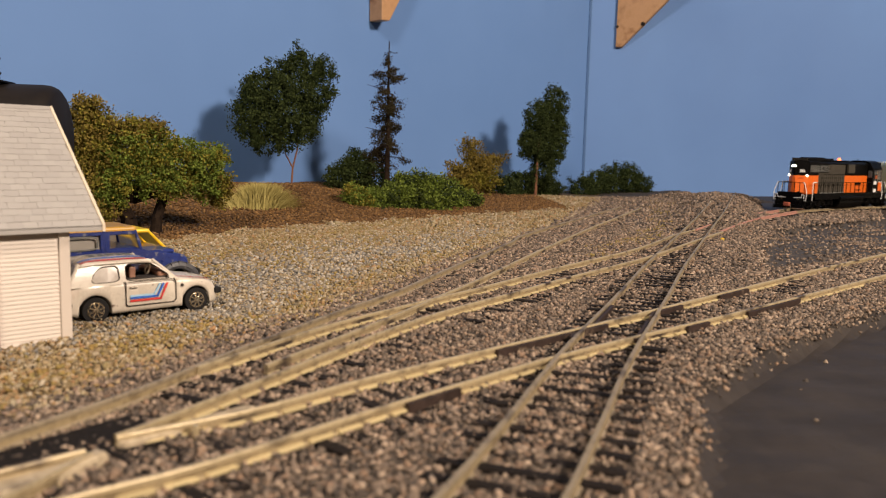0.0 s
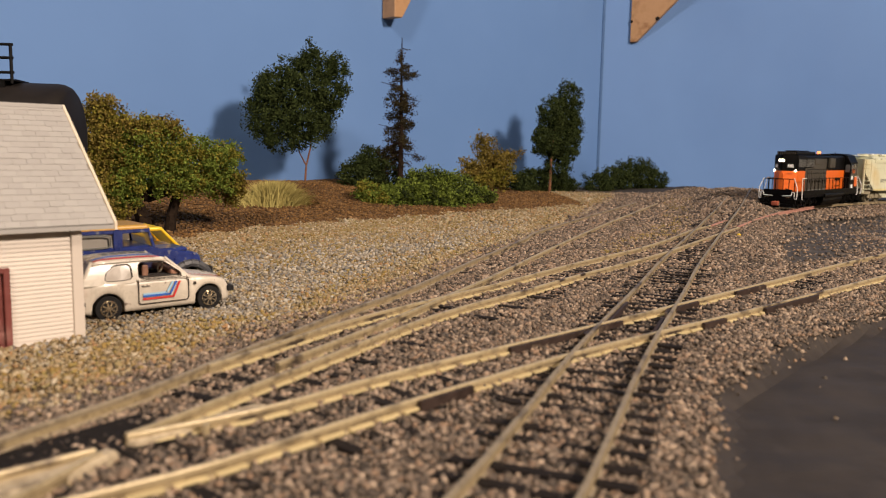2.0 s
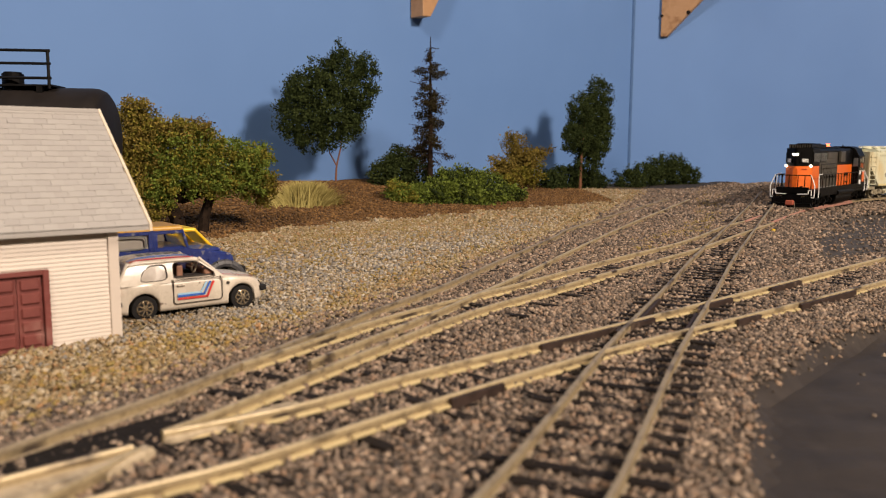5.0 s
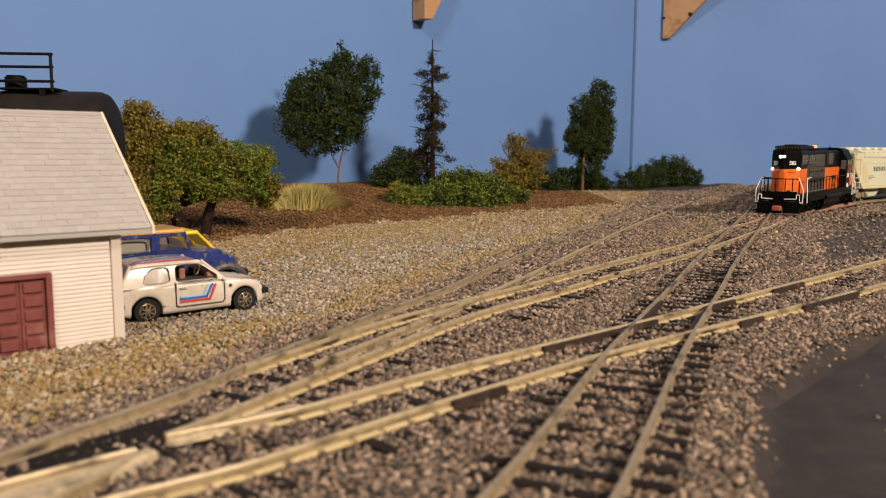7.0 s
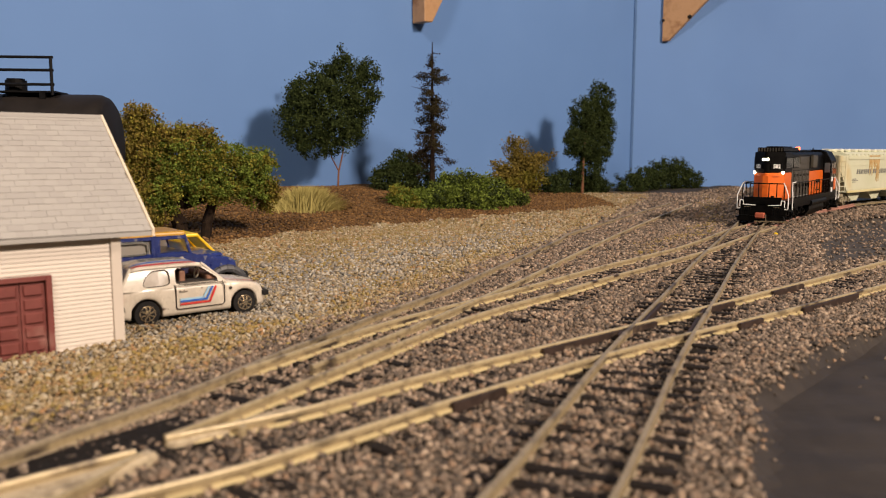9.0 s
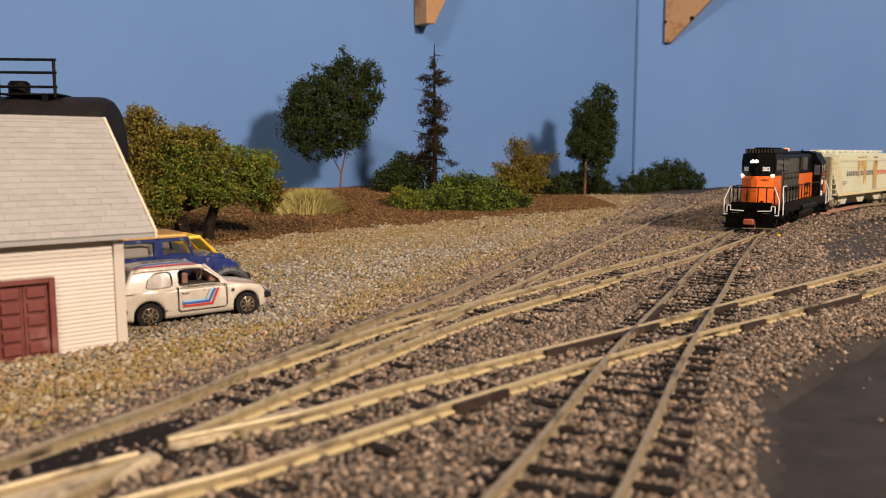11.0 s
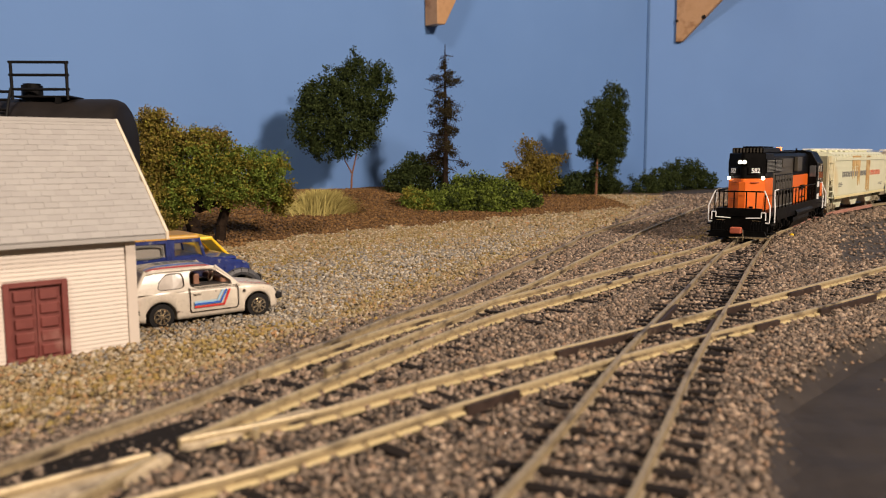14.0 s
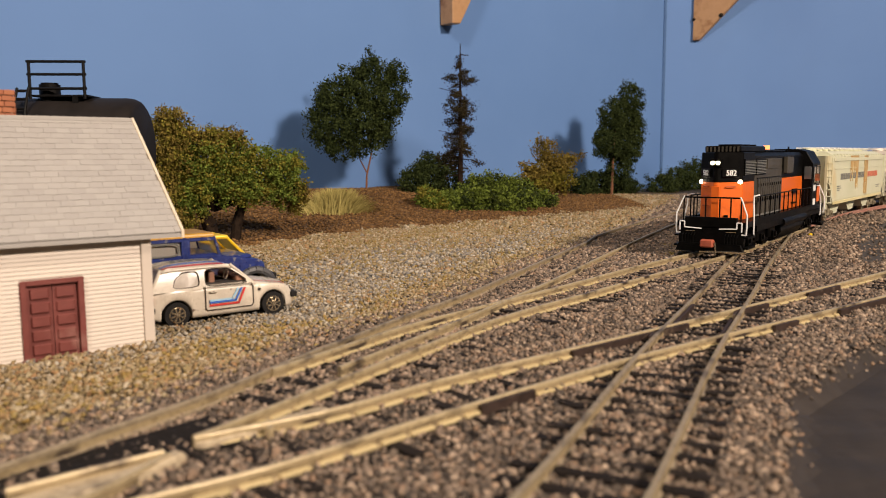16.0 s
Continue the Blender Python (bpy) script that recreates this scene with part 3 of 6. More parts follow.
def lay_stones():
    rng = np.random.RandomState(11)
    kinds = (("track_ballast", 0, M["stone_dark"], "grey-brown crushed stone ballast between the tracks"), ("lot_gravel", 1, M["stone_pale"], "pale mixed grey and tan gravel of the lot"),
             ("ochre_gravel", 5, M["stone_ochre"], "ochre and tan fine gravel at the lot's edges"))
    bands = (((-.20, .30, .070, .20), .00094, .00062), ((-.20, .30, .20, .32), .00098, .00065), ((-.20, .36, .32, .54), .00132, .00086), ((-.12, .60, .54, .95), .0021, .0012))
    Ps, Ss, Zs = [], [], []
    for bounds, cell, size in bands:
        x, y = scatter(rng, bounds, cell)
        k = in_sight(x, y)
        x, y = x[k], y[k]
        zn = zones(x, y)
        mix = rng.uniform(0, 1, len(x))
        over = x - black_edge(y)
        zn[(zn == 3) & (y < .39) & (mix < .9 * np.exp(-np.clip(over, 0, 1) / .0014) + .0012)] = 0
        zn[(zn == 4) & (mix < .10 + .5 * (rough_noise(x, y, 120, 31) > .35))] = 0
        e = x - gravel_edge(y)
        dw = (x + .25) * WN.x + (y - .62) * WN.y
        n = .5 + .5 * rough_noise(x, y, 90, 12)
        share = step01(.36, .26, dw + .03 * n) * .85 + np.exp(-((e + .006) / .012) ** 2) * .65 * (.5 + n) + .75 * step01(.24, .15, y + .35 * (x + .07)) + .22 * n + .10
        zn[(zn == 1) & (rng.uniform(0, 1, len(x)) < share)] = 5
        soft_edge = (zn == 0) & (np.abs(e) < .01) & (mix < .35)
        zn[soft_edge] = 5
        zn[on_ties(x, y) & (zn == 0) & (rng.uniform(0, 1, len(x)) < bare_share(x, y))] = 9
        size_ = size * rng.uniform(.45, 1.40, len(x))
        Ps.append(np.stack([x, y, relief(x, y) + rng.uniform(-.45, .85, len(x)) * size], 1))
        Ss.append(size_)
        Zs.append(zn)
    Ps, Ss, Zs = np.vstack(Ps), np.concatenate(Ss), np.concatenate(Zs)
    for name, zone, material, label in kinds:
        k = Zs == zone
        tagged(crumbs(name, Ps[k], Ss[k], material, rng), label, "gravel", kind="stuff")
    # ochre turf crumbs in drifts over the lot's edge and beside the main track
    x, y = scatter(rng, (-.20, .34, .10, .90), .0016)
    k = in_sight(x, y)
    x, y = x[k], y[k]
    zn = zones(x, y)
    e = x - gravel_edge(y)
    drift = np.exp(-((e + .012) / .010) ** 2) * .8 * step01(.30, .14, y + .1 * x) + np.exp(-((e + .008) / .012) ** 2) * .30 * (y > .2)
    mid = np.interp(y, [.36, .42, .5, .8], [.10, .13, .185, .31])
    drift = drift + .75 * np.exp(-((x - mid) / (.006 + .012 * (y - .3))) ** 2) * (y > .38) * (y < .85)
    drift = drift + .5 * np.exp(-((e + .10) / .05) ** 2) * (y > .30) * (zn == 1)
    drift = drift * np.clip(.6 + rough_noise(x, y, 130, 8), 0, 1.3)
    k = (rng.uniform(0, 1, len(x)) < drift) & ((zn == 0) | (zn == 1))
    x, y = x[k], y[k]
    P = np.stack([x, y, relief(x, y) + rng.uniform(.0002, .0009, len(x))], 1)
    tagged(crumbs("turf_crumbs", P, rng.uniform(.0004, .0009, len(x)), M["turf_ochre"], rng), "ochre ground-foam turf scattered over the gravel", "turf", kind="stuff")
    # fallen leaf flakes on the bank
    x, y = scatter(rng, (-.25, .25, .36, 1.0), .0021)
    dw = (x + .25) * WN.x + (y - .62) * WN.y
    k = (zones(x, y) == 2) & (dw > .0) & in_sight(x, y)
    x, y = x[k], y[k]
    P = np.stack([x, y, relief(x, y) + rng.uniform(0, .0010, len(x))], 1)
    tagged(crumbs("leaf_litter", P, rng.uniform(.0007, .0014, len(x)), M["leaf_litter"], rng, flat=.6), "brown fallen-leaf litter on the bank", "leaf litter", kind="stuff")


lay_stones()


# ---- more materials ----
M["car_cream"] = mat("car_cream", [(.58, .52, .43), (.64, .575, .48)], 300, .28, coat=.4, stain=(.14, .095, .07), stain_scale=330, stain_at=(.66, .71))
M["car_blue"] = mat("car_blue", [(.012, .022, .12), (.022, .04, .19)], 400, .3, coat=.4, bump=.25, bump_scale=700, stain=(.16, .16, .20), stain_scale=420, stain_at=(.60, .66))
M["car_yellow"] = mat("car_yellow", [(.72, .47, .010), (.80, .55, .02)], 300, .3, coat=.3)
M["roof_amber"] = mat("roof_amber", [(.50, .26, .03), (.62, .35, .05)], 300, .4, stain=(.30, .17, .08), stain_scale=260, stain_at=(.58, .68))
M["decal_red"] = mat("decal_red", [(.58, .035, .035), (.66, .06, .05)], 500, .4)
M["decal_blue"] = mat("decal_blue", [(.03, .12, .52), (.05, .17, .60)], 500, .4)
M["decal_sky"] = mat("decal_sky", [(.32, .55, .75), (.40, .62, .80)], 500, .4)
M["arch_grey"] = mat("arch_grey", [(.035, .036, .042), (.085, .085, .09)], 500, .5, bump=.3, stain=(.16, .16, .16), stain_scale=400, stain_at=(.6, .68))
M["tyre"] = mat("tyre", [(.006, .0055, .0055), (.014, .013, .013)], 500, .7, spec=.25)
M["chrome"] = mat("chrome", [(.38, .32, .24), (.72, .64, .50)], 900, .2, metal=.9)
M["interior"] = mat("interior", [(.22, .10, .06), (.32, .17, .11)], 300, .6)
M["interior_dark"] = mat("interior_dark", [(.03, .025, .022), (.06, .05, .045)], 300, .7)
M["panel_gap"] = mat("panel_gap", [(.03, .022, .018), (.05, .04, .03)], 300, .8)
M["loco_black"] = mat("loco_black", [(.0018, .0018, .0018), (.0045, .0042, .004)], 260, .42, bump=.05, stain=(.008, .007, .006), stain_scale=60, stain_at=(.55, .8), spec=.06)
M["loco_grey"] = mat("loco_grey", [(.040, .035, .026), (.062, .054, .041)], 260, .45, spec=.3, bump=.05, stain=(.08, .07, .055), stain_scale=50, stain_at=(.5, .75))
M["loco_orange"] = mat("loco_orange", [(.66, .115, .008), (.74, .145, .012)], 200, .42, stain=(.52, .085, .010), stain_scale=70, stain_at=(.6, .85))
M["white_paint"] = mat("white_paint", [(.72, .72, .70), (.82, .82, .80)], 300, .5)
M["loco_glass"] = mat("loco_glass", [(.015, .017, .018), (.03, .033, .035)], 100, .08)
M["headlight"] = mat("headlight", [(.9, .8, .6), (1, .9, .7)], 100, .3, emit=(1.0, .80, .50), emit_strength=28)
M["marker_light"] = mat("marker_light", [(.9, .85, .7), (1, .9, .8)], 100, .3, emit=(1.0, .85, .62), emit_strength=7)
M["beacon_red"] = mat("beacon_red", [(.9, .15, .05), (1, .2, .08)], 100, .3, emit=(1.0, .16, .05), emit_strength=4)
M["coupler_red"] = mat("coupler_red", [(.28, .06, .03), (.42, .10, .05)], 300, .6)
M["hopper_cream"] = mat("hopper_cream", [(.56, .57, .40), (.64, .64, .48)], 40, .5, stain=(.55, .42, .18), stain_scale=22, stain_at=(.58, .8))
M["hopper_white"] = mat("hopper_white", [(.68, .62, .54), (.76, .70, .62)], 40, .5, stain=(.60, .48, .38), stain_scale=22, stain_at=(.58, .8))
M["rust"] = mat("rust", [(.42, .22, .06), (.56, .42, .20)], 120, .8)
M["letter_grey"] = mat("letter_grey", [(.14, .14, .13), (.20, .20, .18)], 500, .6)
M["letter_red"] = mat("letter_red", [(.55, .14, .08), (.62, .20, .12)], 500, .6)
M["truck_tan"] = mat("truck_tan", [(.20, .17, .11), (.32, .28, .19)], 300, .7)
M["bark"] = mat("bark", [(.012, .008, .006), (.032, .021, .014)], 300, .95, bump=.6, spec=.08)
M["bark_tan"] = mat("bark_tan", [(.14, .06, .03), (.22, .10, .05)], 300, .9)


def glass_mat(name, tint, rough):
    m = bpy.data.materials.new(name)
    m.use_nodes = True
    b = m.node_tree.nodes["Principled BSDF"]
    b.inputs["Base Color"].default_value = (*tint, 1)
    b.inputs["Roughness"].default_value = rough
    b.inputs["Transmission Weight"].default_value = 0.55
    b.inputs["IOR"].default_value = 1.15
    return m


M["pane"] = glass_mat("pane", (.62, .57, .50), .18)
# opaque pale pane: the glass's reflection is put into the base colour
M["pane_pale"] = mat("pane_pale", [(.42, .37, .32), (.58, .53, .47)], 160, .15, coat=.5, stain=(.66, .62, .56), stain_scale=120, stain_at=(.5, .7))


def foliage_mat(name, ramp):
    m = mat(name, ramp, 60, .85, island=.6, spec=.15)
    return m


M["leaf_dark"] = foliage_mat("leaf_dark", [(.006, .011, .003), (.020, .032, .008), (.042, .058, .016), (.080, .098, .030)])
M["leaf_mid"] = foliage_mat("leaf_mid", [(.022, .034, .006), (.085, .118, .016), (.15, .20, .032), (.24, .28, .06)])
M["leaf_olive"] = foliage_mat("leaf_olive", [(.06, .06, .010), (.14, .13, .018), (.22, .19, .028), (.32, .25, .05)])
M["leaf_amber"] = foliage_mat("leaf_amber", [(.055, .040, .010), (.13, .098, .020), (.22, .160, .034), (.15, .125, .030)])
M["leaf_brown"] = foliage_mat("leaf_brown", [(.009, .008, .004), (.024, .019, .009), (.052, .040, .017), (.034, .031, .013)])
M["straw"] = foliage_mat("straw", [(.16, .13, .04), (.30, .25, .08), (.40, .34, .12), (.32, .29, .10)])


# ---- wooden shelf brackets over the backdrop ----
def shelf_bracket(m, outline, thick, label, holes=()):
    """A brace that stands out from the backdrop; its local y runs from the viewer to the board."""
    th = thing("shelf_bracket", m, label, "bracket", "shelf brackets")
    part("brace", prism(bmesh.new(), outline, "x", -thick / 2, thick / 2, .0008), M["pine"], th)
    for y, z, r in holes:
        part("screw_hole", cyl(bmesh.new(), (-thick / 2 - .0004, y, z), (-thick / 2 + .0010, y, z), r, seg=12), M["tie"], th, "dark round screw hole")
    return th


q = shelf_bracket(pose(.3640, 1.1730, 0, 0, 0, -120), [(0, .2125), (.0085, .2125), (.140, .345), (0, .345)], .0100, "slanting pine wooden shelf bracket with screw holes")
part("screw_hole", cyl(bmesh.new(), (.0040, .0385, .2445), (.0056, .0385, .2445), .0030, seg=12), M["tie"], q, "dark round screw hole")
part("screw_hole", cyl(bmesh.new(), (.0040, .0012, .2420), (.0056, .0012, .2420), .0022, seg=12), M["tie"], q, "dark round screw hole")
p = W0 + WD * .357 - WN * .0115
q = thing("shelf_bracket", pose(p.x, p.y, 0, 0, 0, math.degrees(math.atan2(WD.y, WD.x))), "knotty pine wooden shelf bracket end above the trees", "bracket", "shelf brackets")
part("brace", prism(bmesh.new(), [(-.0010, .1890), (.0106, .1897), (.0245, .2135), (.095, .345), (-.0020, .345)], "y", -.0100, .0100, .0008), M["pine"], q)


# ---- house ----
def build_house():
    th = thing("house", pose(-.0785, .209, 0, 0, 0, 218.1), "cream clapboard shed with grey shingle roof on gravel", "house")
    L, D, H = .092, .070, .0312
    # front wall of lapped boards; the doorway is left open in them
    n, x0, x1 = 29, .0168, .0310
    dz = H / n

    def board_run(xa, xb):
        o = part("clapboard", prism(bmesh.new(), [(0, 0), (.00028, 0), (.00025, dz * .22), (.00004, dz), (0, dz)], "x", xa, xb), M["siding"], th)
        data = o.data
        bpy.data.objects.remove(o)
        return data
    short, long_, full = board_run(.001, x0), board_run(x1, L), board_run(.001, L)
    for i in range(n):
        for data in ((short, long_) if i * dz < .0198 else (full,)):
            o = new("clapboard", data)
            o.parent = th
            o.matrix_local = pose(0, 0, i * dz)
    bm = bmesh.new()
    box(bm, 0, x0, -.0015, 0, -.002, H)
    box(bm, x1, L, -.0015, 0, -.002, H)
    box(bm, x0, x1, -.0015, 0, .0198, H)
    part("front_wall", bm, M["siding"], th)
    gable = [(0, -.002), (-D, -.002), (-D, H), (-D / 2, .0596), (0, H)]
    part("gable_wall", prism(bmesh.new(), gable, "x", 0, .0015), M["siding"], th)
    part("gable_wall", prism(bmesh.new(), gable, "x", L - .0015, L), M["siding"], th)
    part("back_wall", box(bmesh.new(), .0015, L - .0015, -D, -D + .0015, -.002, H), M["siding"], th)
    part("corner_board", box(bmesh.new(), -.0006, .0020, .0001, .0009, 0, H, .0001), M["siding"], th)
    # double door with frame and panels
    fr = bmesh.new()
    box(fr, x0 - .0002, x0 + .0012, -.0004, .0010, 0, .0200, .0001)
    box(fr, x1 - .0012, x1 + .0002, -.0004, .0010, 0, .0200, .0001)
    box(fr, x0 + .0012, x1 - .0012, -.0004, .0010, .0188, .0200, .0001)
    frame_ = part("door_frame", fr, M["door_red"], th)
    mid = (x0 + x1) / 2
    for a, b in ((x0 + .0013, mid - .00008), (mid + .00008, x1 - .0013)):
        leaf = part("door", box(bmesh.new(), a, b, -.0012, -.0002, .0004, .0187), M["door_red"], th, "maroon panelled door leaf")
        for k in range(5):
            z = .0012 + k * .00350
            part("door_panel", box(bmesh.new(), a + .0007, b - .0007, -.0002, .0001 + .0003, z, z + .0027, .00025), M["door_red"], leaf)
    part("door_sill", box(bmesh.new(), x0 - .0006, x1 + .0006, -.0004, .0014, -.0004, .0004), M["door_red"], th)
    # roof
    e, r = Vector((0, .0032, .0300)), Vector((0, -.0350, .0612))
    slope = r - e
    ang = math.atan2(slope.z, -slope.y)
    x_lo, x_hi = -.0080, L + .007
    for sgn, nm in ((1, "roof_front"), (-1, "roof_back")):
        bm = bmesh.new()
        y = lambda v: v if sgn > 0 else -.070 - v
        prism(bm, [(y(.0032), .0296), (y(.0032), .0286), (y(-.0350), .0596), (y(-.0350), .0607)], "x", x_lo, x_hi)
        part(nm, bm, M["shingle"], th)
    part("rake_trim", prism(bmesh.new(), [(.0036, .0304), (.0036, .0284), (-.0350, .0594), (-.0350, .0617)], "x", x_lo - .0007, x_lo), M["roof_edge"], th, "tan stained edge of the roof")
    part("ridge_cap", box(bmesh.new(), x_lo, x_hi, -.0362, -.0338, .0602, .0616, .0003), M["shingle"], th)
    # shingles in lapped courses
    rows, w = 21, .0034
    lay = slope.length / rows
    sh = bmesh.new()
    prism(sh, [(0, 0), (0, .00026), (lay * 1.08, .00012), (lay * 1.08, 0)], "x", 0, w * .985)
    first = part("shingle", sh, M["shingle"], th)
    data = first.data
    bpy.data.objects.remove(first)
    rng = np.random.RandomState(2)
    count, rest = 0, bmesh.new()
    for i in range(rows):
        base = e.lerp(r, i / rows) + Vector((0, 0, -.0004))
        x = x_lo + (.0 if i % 2 else -w / 2) + rng.uniform(-.0004, .0004)
        while x < x_hi - w:
            if x <= x_lo - .0002:
                up = slope.normalized()
                m = Matrix(((-1, 0, 0, x + w), (0, up.y, up.z, base.y), (0, up.z, -up.y, base.z + .00024), (0, 0, 0, 1)))
                k0 = (x + w - x_lo) / w
                vs = [rest.verts.new(m @ Vector((v.co.x * k0, v.co.y, v.co.z))) for v in data.vertices]
                for f in data.polygons:
                    rest.faces.new([vs[k] for k in f.vertices])
            if x > x_lo - .0002:
                up = slope.normalized()
                m = Matrix(((-1, 0, 0, x + w), (0, up.y, up.z, base.y), (0, up.z, -up.y, base.z + .0002 + rng.uniform(0, .00012)), (0, 0, 0, 1)))
                if x < .042 and count < 300:
                    o = new("shingle", data)
                    o.parent = th
                    o.matrix_local = m
                    count += 1
                else:
                    vs = [rest.verts.new(m @ v.co) for v in data.vertices]
                    for f in data.polygons:
                        rest.faces.new([vs[k] for k in f.vertices])
            x += w
    tagged(part("shingles", rest, M["shingle"], th), kind="stuff")
    # brick chimney behind the ridge
    ch = part("chimney", box(bmesh.new(), .0232, .0308, -.0468, -.0392, .045, .0688), M["roof_edge"], th, "red brick chimney with pale joints")
    bb = part("brick", box(bmesh.new(), -.00125, .00125, -.0007, .0007, -.0007, .0007, .0001), M["brick"], ch)
    bd = bb.data
    bpy.data.objects.remove(bb)
    for row in range(14):
        z = .0470 + row * .00162
        for k in range(3):
            for (px, py, rot) in ((.0245 + k * .0026 - (.0006 if row % 2 else 0), -.0389, 0), (.0229, -.0405 - k * .0026, 90)):
                o = new("brick", bd)
                o.parent = ch
                o.matrix_local = pose(px, py, z, 0, 0, rot)
    return th


build_house()


# ---- black tank with platform behind the shed ----
def build_tank():
    th = thing("storage_tank", pose(-.109, .300, 0, 0, 0, 4), "black horizontal tank with a railed top platform", "tank")
    R, zc = .0185, .0532
    prof = [(-.0032, .0), (-.0032, R * .86), (-.0042, R * .94), (-.0060, R * .985), (-.0085, R), (-.125, R), (-.128, R * .9), (-.130, 0)]
    bm = bmesh.new()
    seg, rings = 40, []
    for x, r in prof:
        rings.append([bm.verts.new((x, r * math.cos(a), zc + r * math.sin(a))) for a in (2 * math.pi * k / seg for k in range(seg))] if r > 0 else [bm.verts.new((x, 0, zc))])
    for a, b in zip(rings[:-1], rings[1:]):
        for k in range(seg):
            if len(a) == 1:
                bm.faces.new((a[0], b[k], b[(k + 1) % seg]))
            elif len(b) == 1:
                bm.faces.new((a[k], b[0], a[(k + 1) % seg]))
            else:
                bm.faces.new((a[k], b[k], b[(k + 1) % seg], a[(k + 1) % seg]))
    part("tank_shell", bm, M["tank_black"], th, smooth=True)
    for x in (-.02, -.105):
        part("saddle", box(bmesh.new(), x - .004, x + .004, -.013, .013, -.004, .042, .0005), M["black_plastic"], th)
    # railing round the dome platform
    x0, x1, y0, y1 = -.0394, -.0204, -.009, .009
    for x in (x0, x1):
        for y in (y0,):
            part("post", tube(bmesh.new(), [(x, y, .0708), (x, y, .0842)], .00055), M["black_plastic"], th)
    for z in (.0840, .0795, .0745):
        for y in (y0,):
            part("railing", tube(bmesh.new(), [(x0 - .0008, y, z), (x1 + .0008, y, z)], .0005), M["black_plastic"], th)
    part("platform", box(bmesh.new(), x0, x1 + .001, y0, .004, .0717, .0723), M["black_plastic"], th)
    part("bracket", box(bmesh.new(), x1 - .0045, x1 - .0025, -.009, .009, .0690, .0718), M["black_plastic"], th)
    part("dome", cyl(bmesh.new(), (-.0345, -.004, .0700), (-.0345, -.004, .0762), .0036, seg=20), M["black_plastic"], th)
    part("dome_lid", cyl(bmesh.new(), (-.0345, -.004, .0762), (-.0345, -.004, .0768), .0030, seg=20), M["black_plastic"], th)
    for x in (-.0432, -.0392):
        part("ladder_rail", tube(bmesh.new(), [(x, -.0105, .0745), (x, -.0140, .0680), (x, -.0190, .056)], .0005), M["black_plastic"], th)
    for y, z in ((-.0108, .0735), (-.0128, .0705), (-.0148, .0670), (-.0168, .062)):
        part("rung", tube(bmesh.new(), [(-.0432, y, z), (-.0392, y, z)], .0005), M["black_plastic"], th)
    return th


build_tank()


# ---- die-cast toy cars ----
def arch(cx, r, z0, n=8):
    a0 = math.asin(min(1, (z0 - .0033) / r)) if z0 > .0033 else 0
    return [(cx - r * math.cos(a0 + (math.pi - 2 * a0) * k / n), .0033 + r * math.sin(a0 + (math.pi - 2 * a0) * k / n)) for k in range(n + 1)]


def wheel_parts(th, x, y, side, r=.0034, w=.0026):
    tyre = part("wheel", cyl(bmesh.new(), (x, y, r), (x, y + side * w, r), r, seg=24), M["tyre"], th)
    yo = y + side * (w + .0002)
    rim = bmesh.new()
    cyl(rim, (x, yo - side * .0004, r), (x, yo, r), r * .66, seg=24)
    part("rim", rim, M["chrome"], tyre)
    part("rim_well", cyl(bmesh.new(), (x, yo, r), (x, yo + side * .0001, r), r * .55, seg=24), M["tyre"], tyre)
    for k in range(8):
        a = k * math.pi / 4 + .3
        c, e = [Vector((x + math.cos(a) * q, yo + side * .0002, r + math.sin(a) * q)) for q in (r * .18, r * .60)]
        part("rim_spoke", cyl(bmesh.new(), c, e, r * .075, r * .11, seg=6), M["chrome"], tyre)
    part("hub", cyl(bmesh.new(), (x, yo, r), (x, yo + side * .0005, r), r * .24, r * .16, seg=12), M["chrome"], tyre)


def strip(bm, pts, w, y, side, t=.00008):
    """A thin flat band on the side of a body, through (x, z) points."""
    for (xa, za), (xb, zb) in zip(pts[:-1], pts[1:]):
        d = Vector((xb - xa, zb - za)).normalized()
        n = Vector((-d.y, d.x)) * w / 2
        e = d * w * .4
        prism(bm, [(xa - e.x + n.x, za - e.y + n.y), (xb + e.x + n.x, zb + e.y + n.y), (xb + e.x - n.x, zb + e.y - n.y), (xa - e.x - n.x, za - e.y - n.y)], "y", y, y + side * t)
    return bm


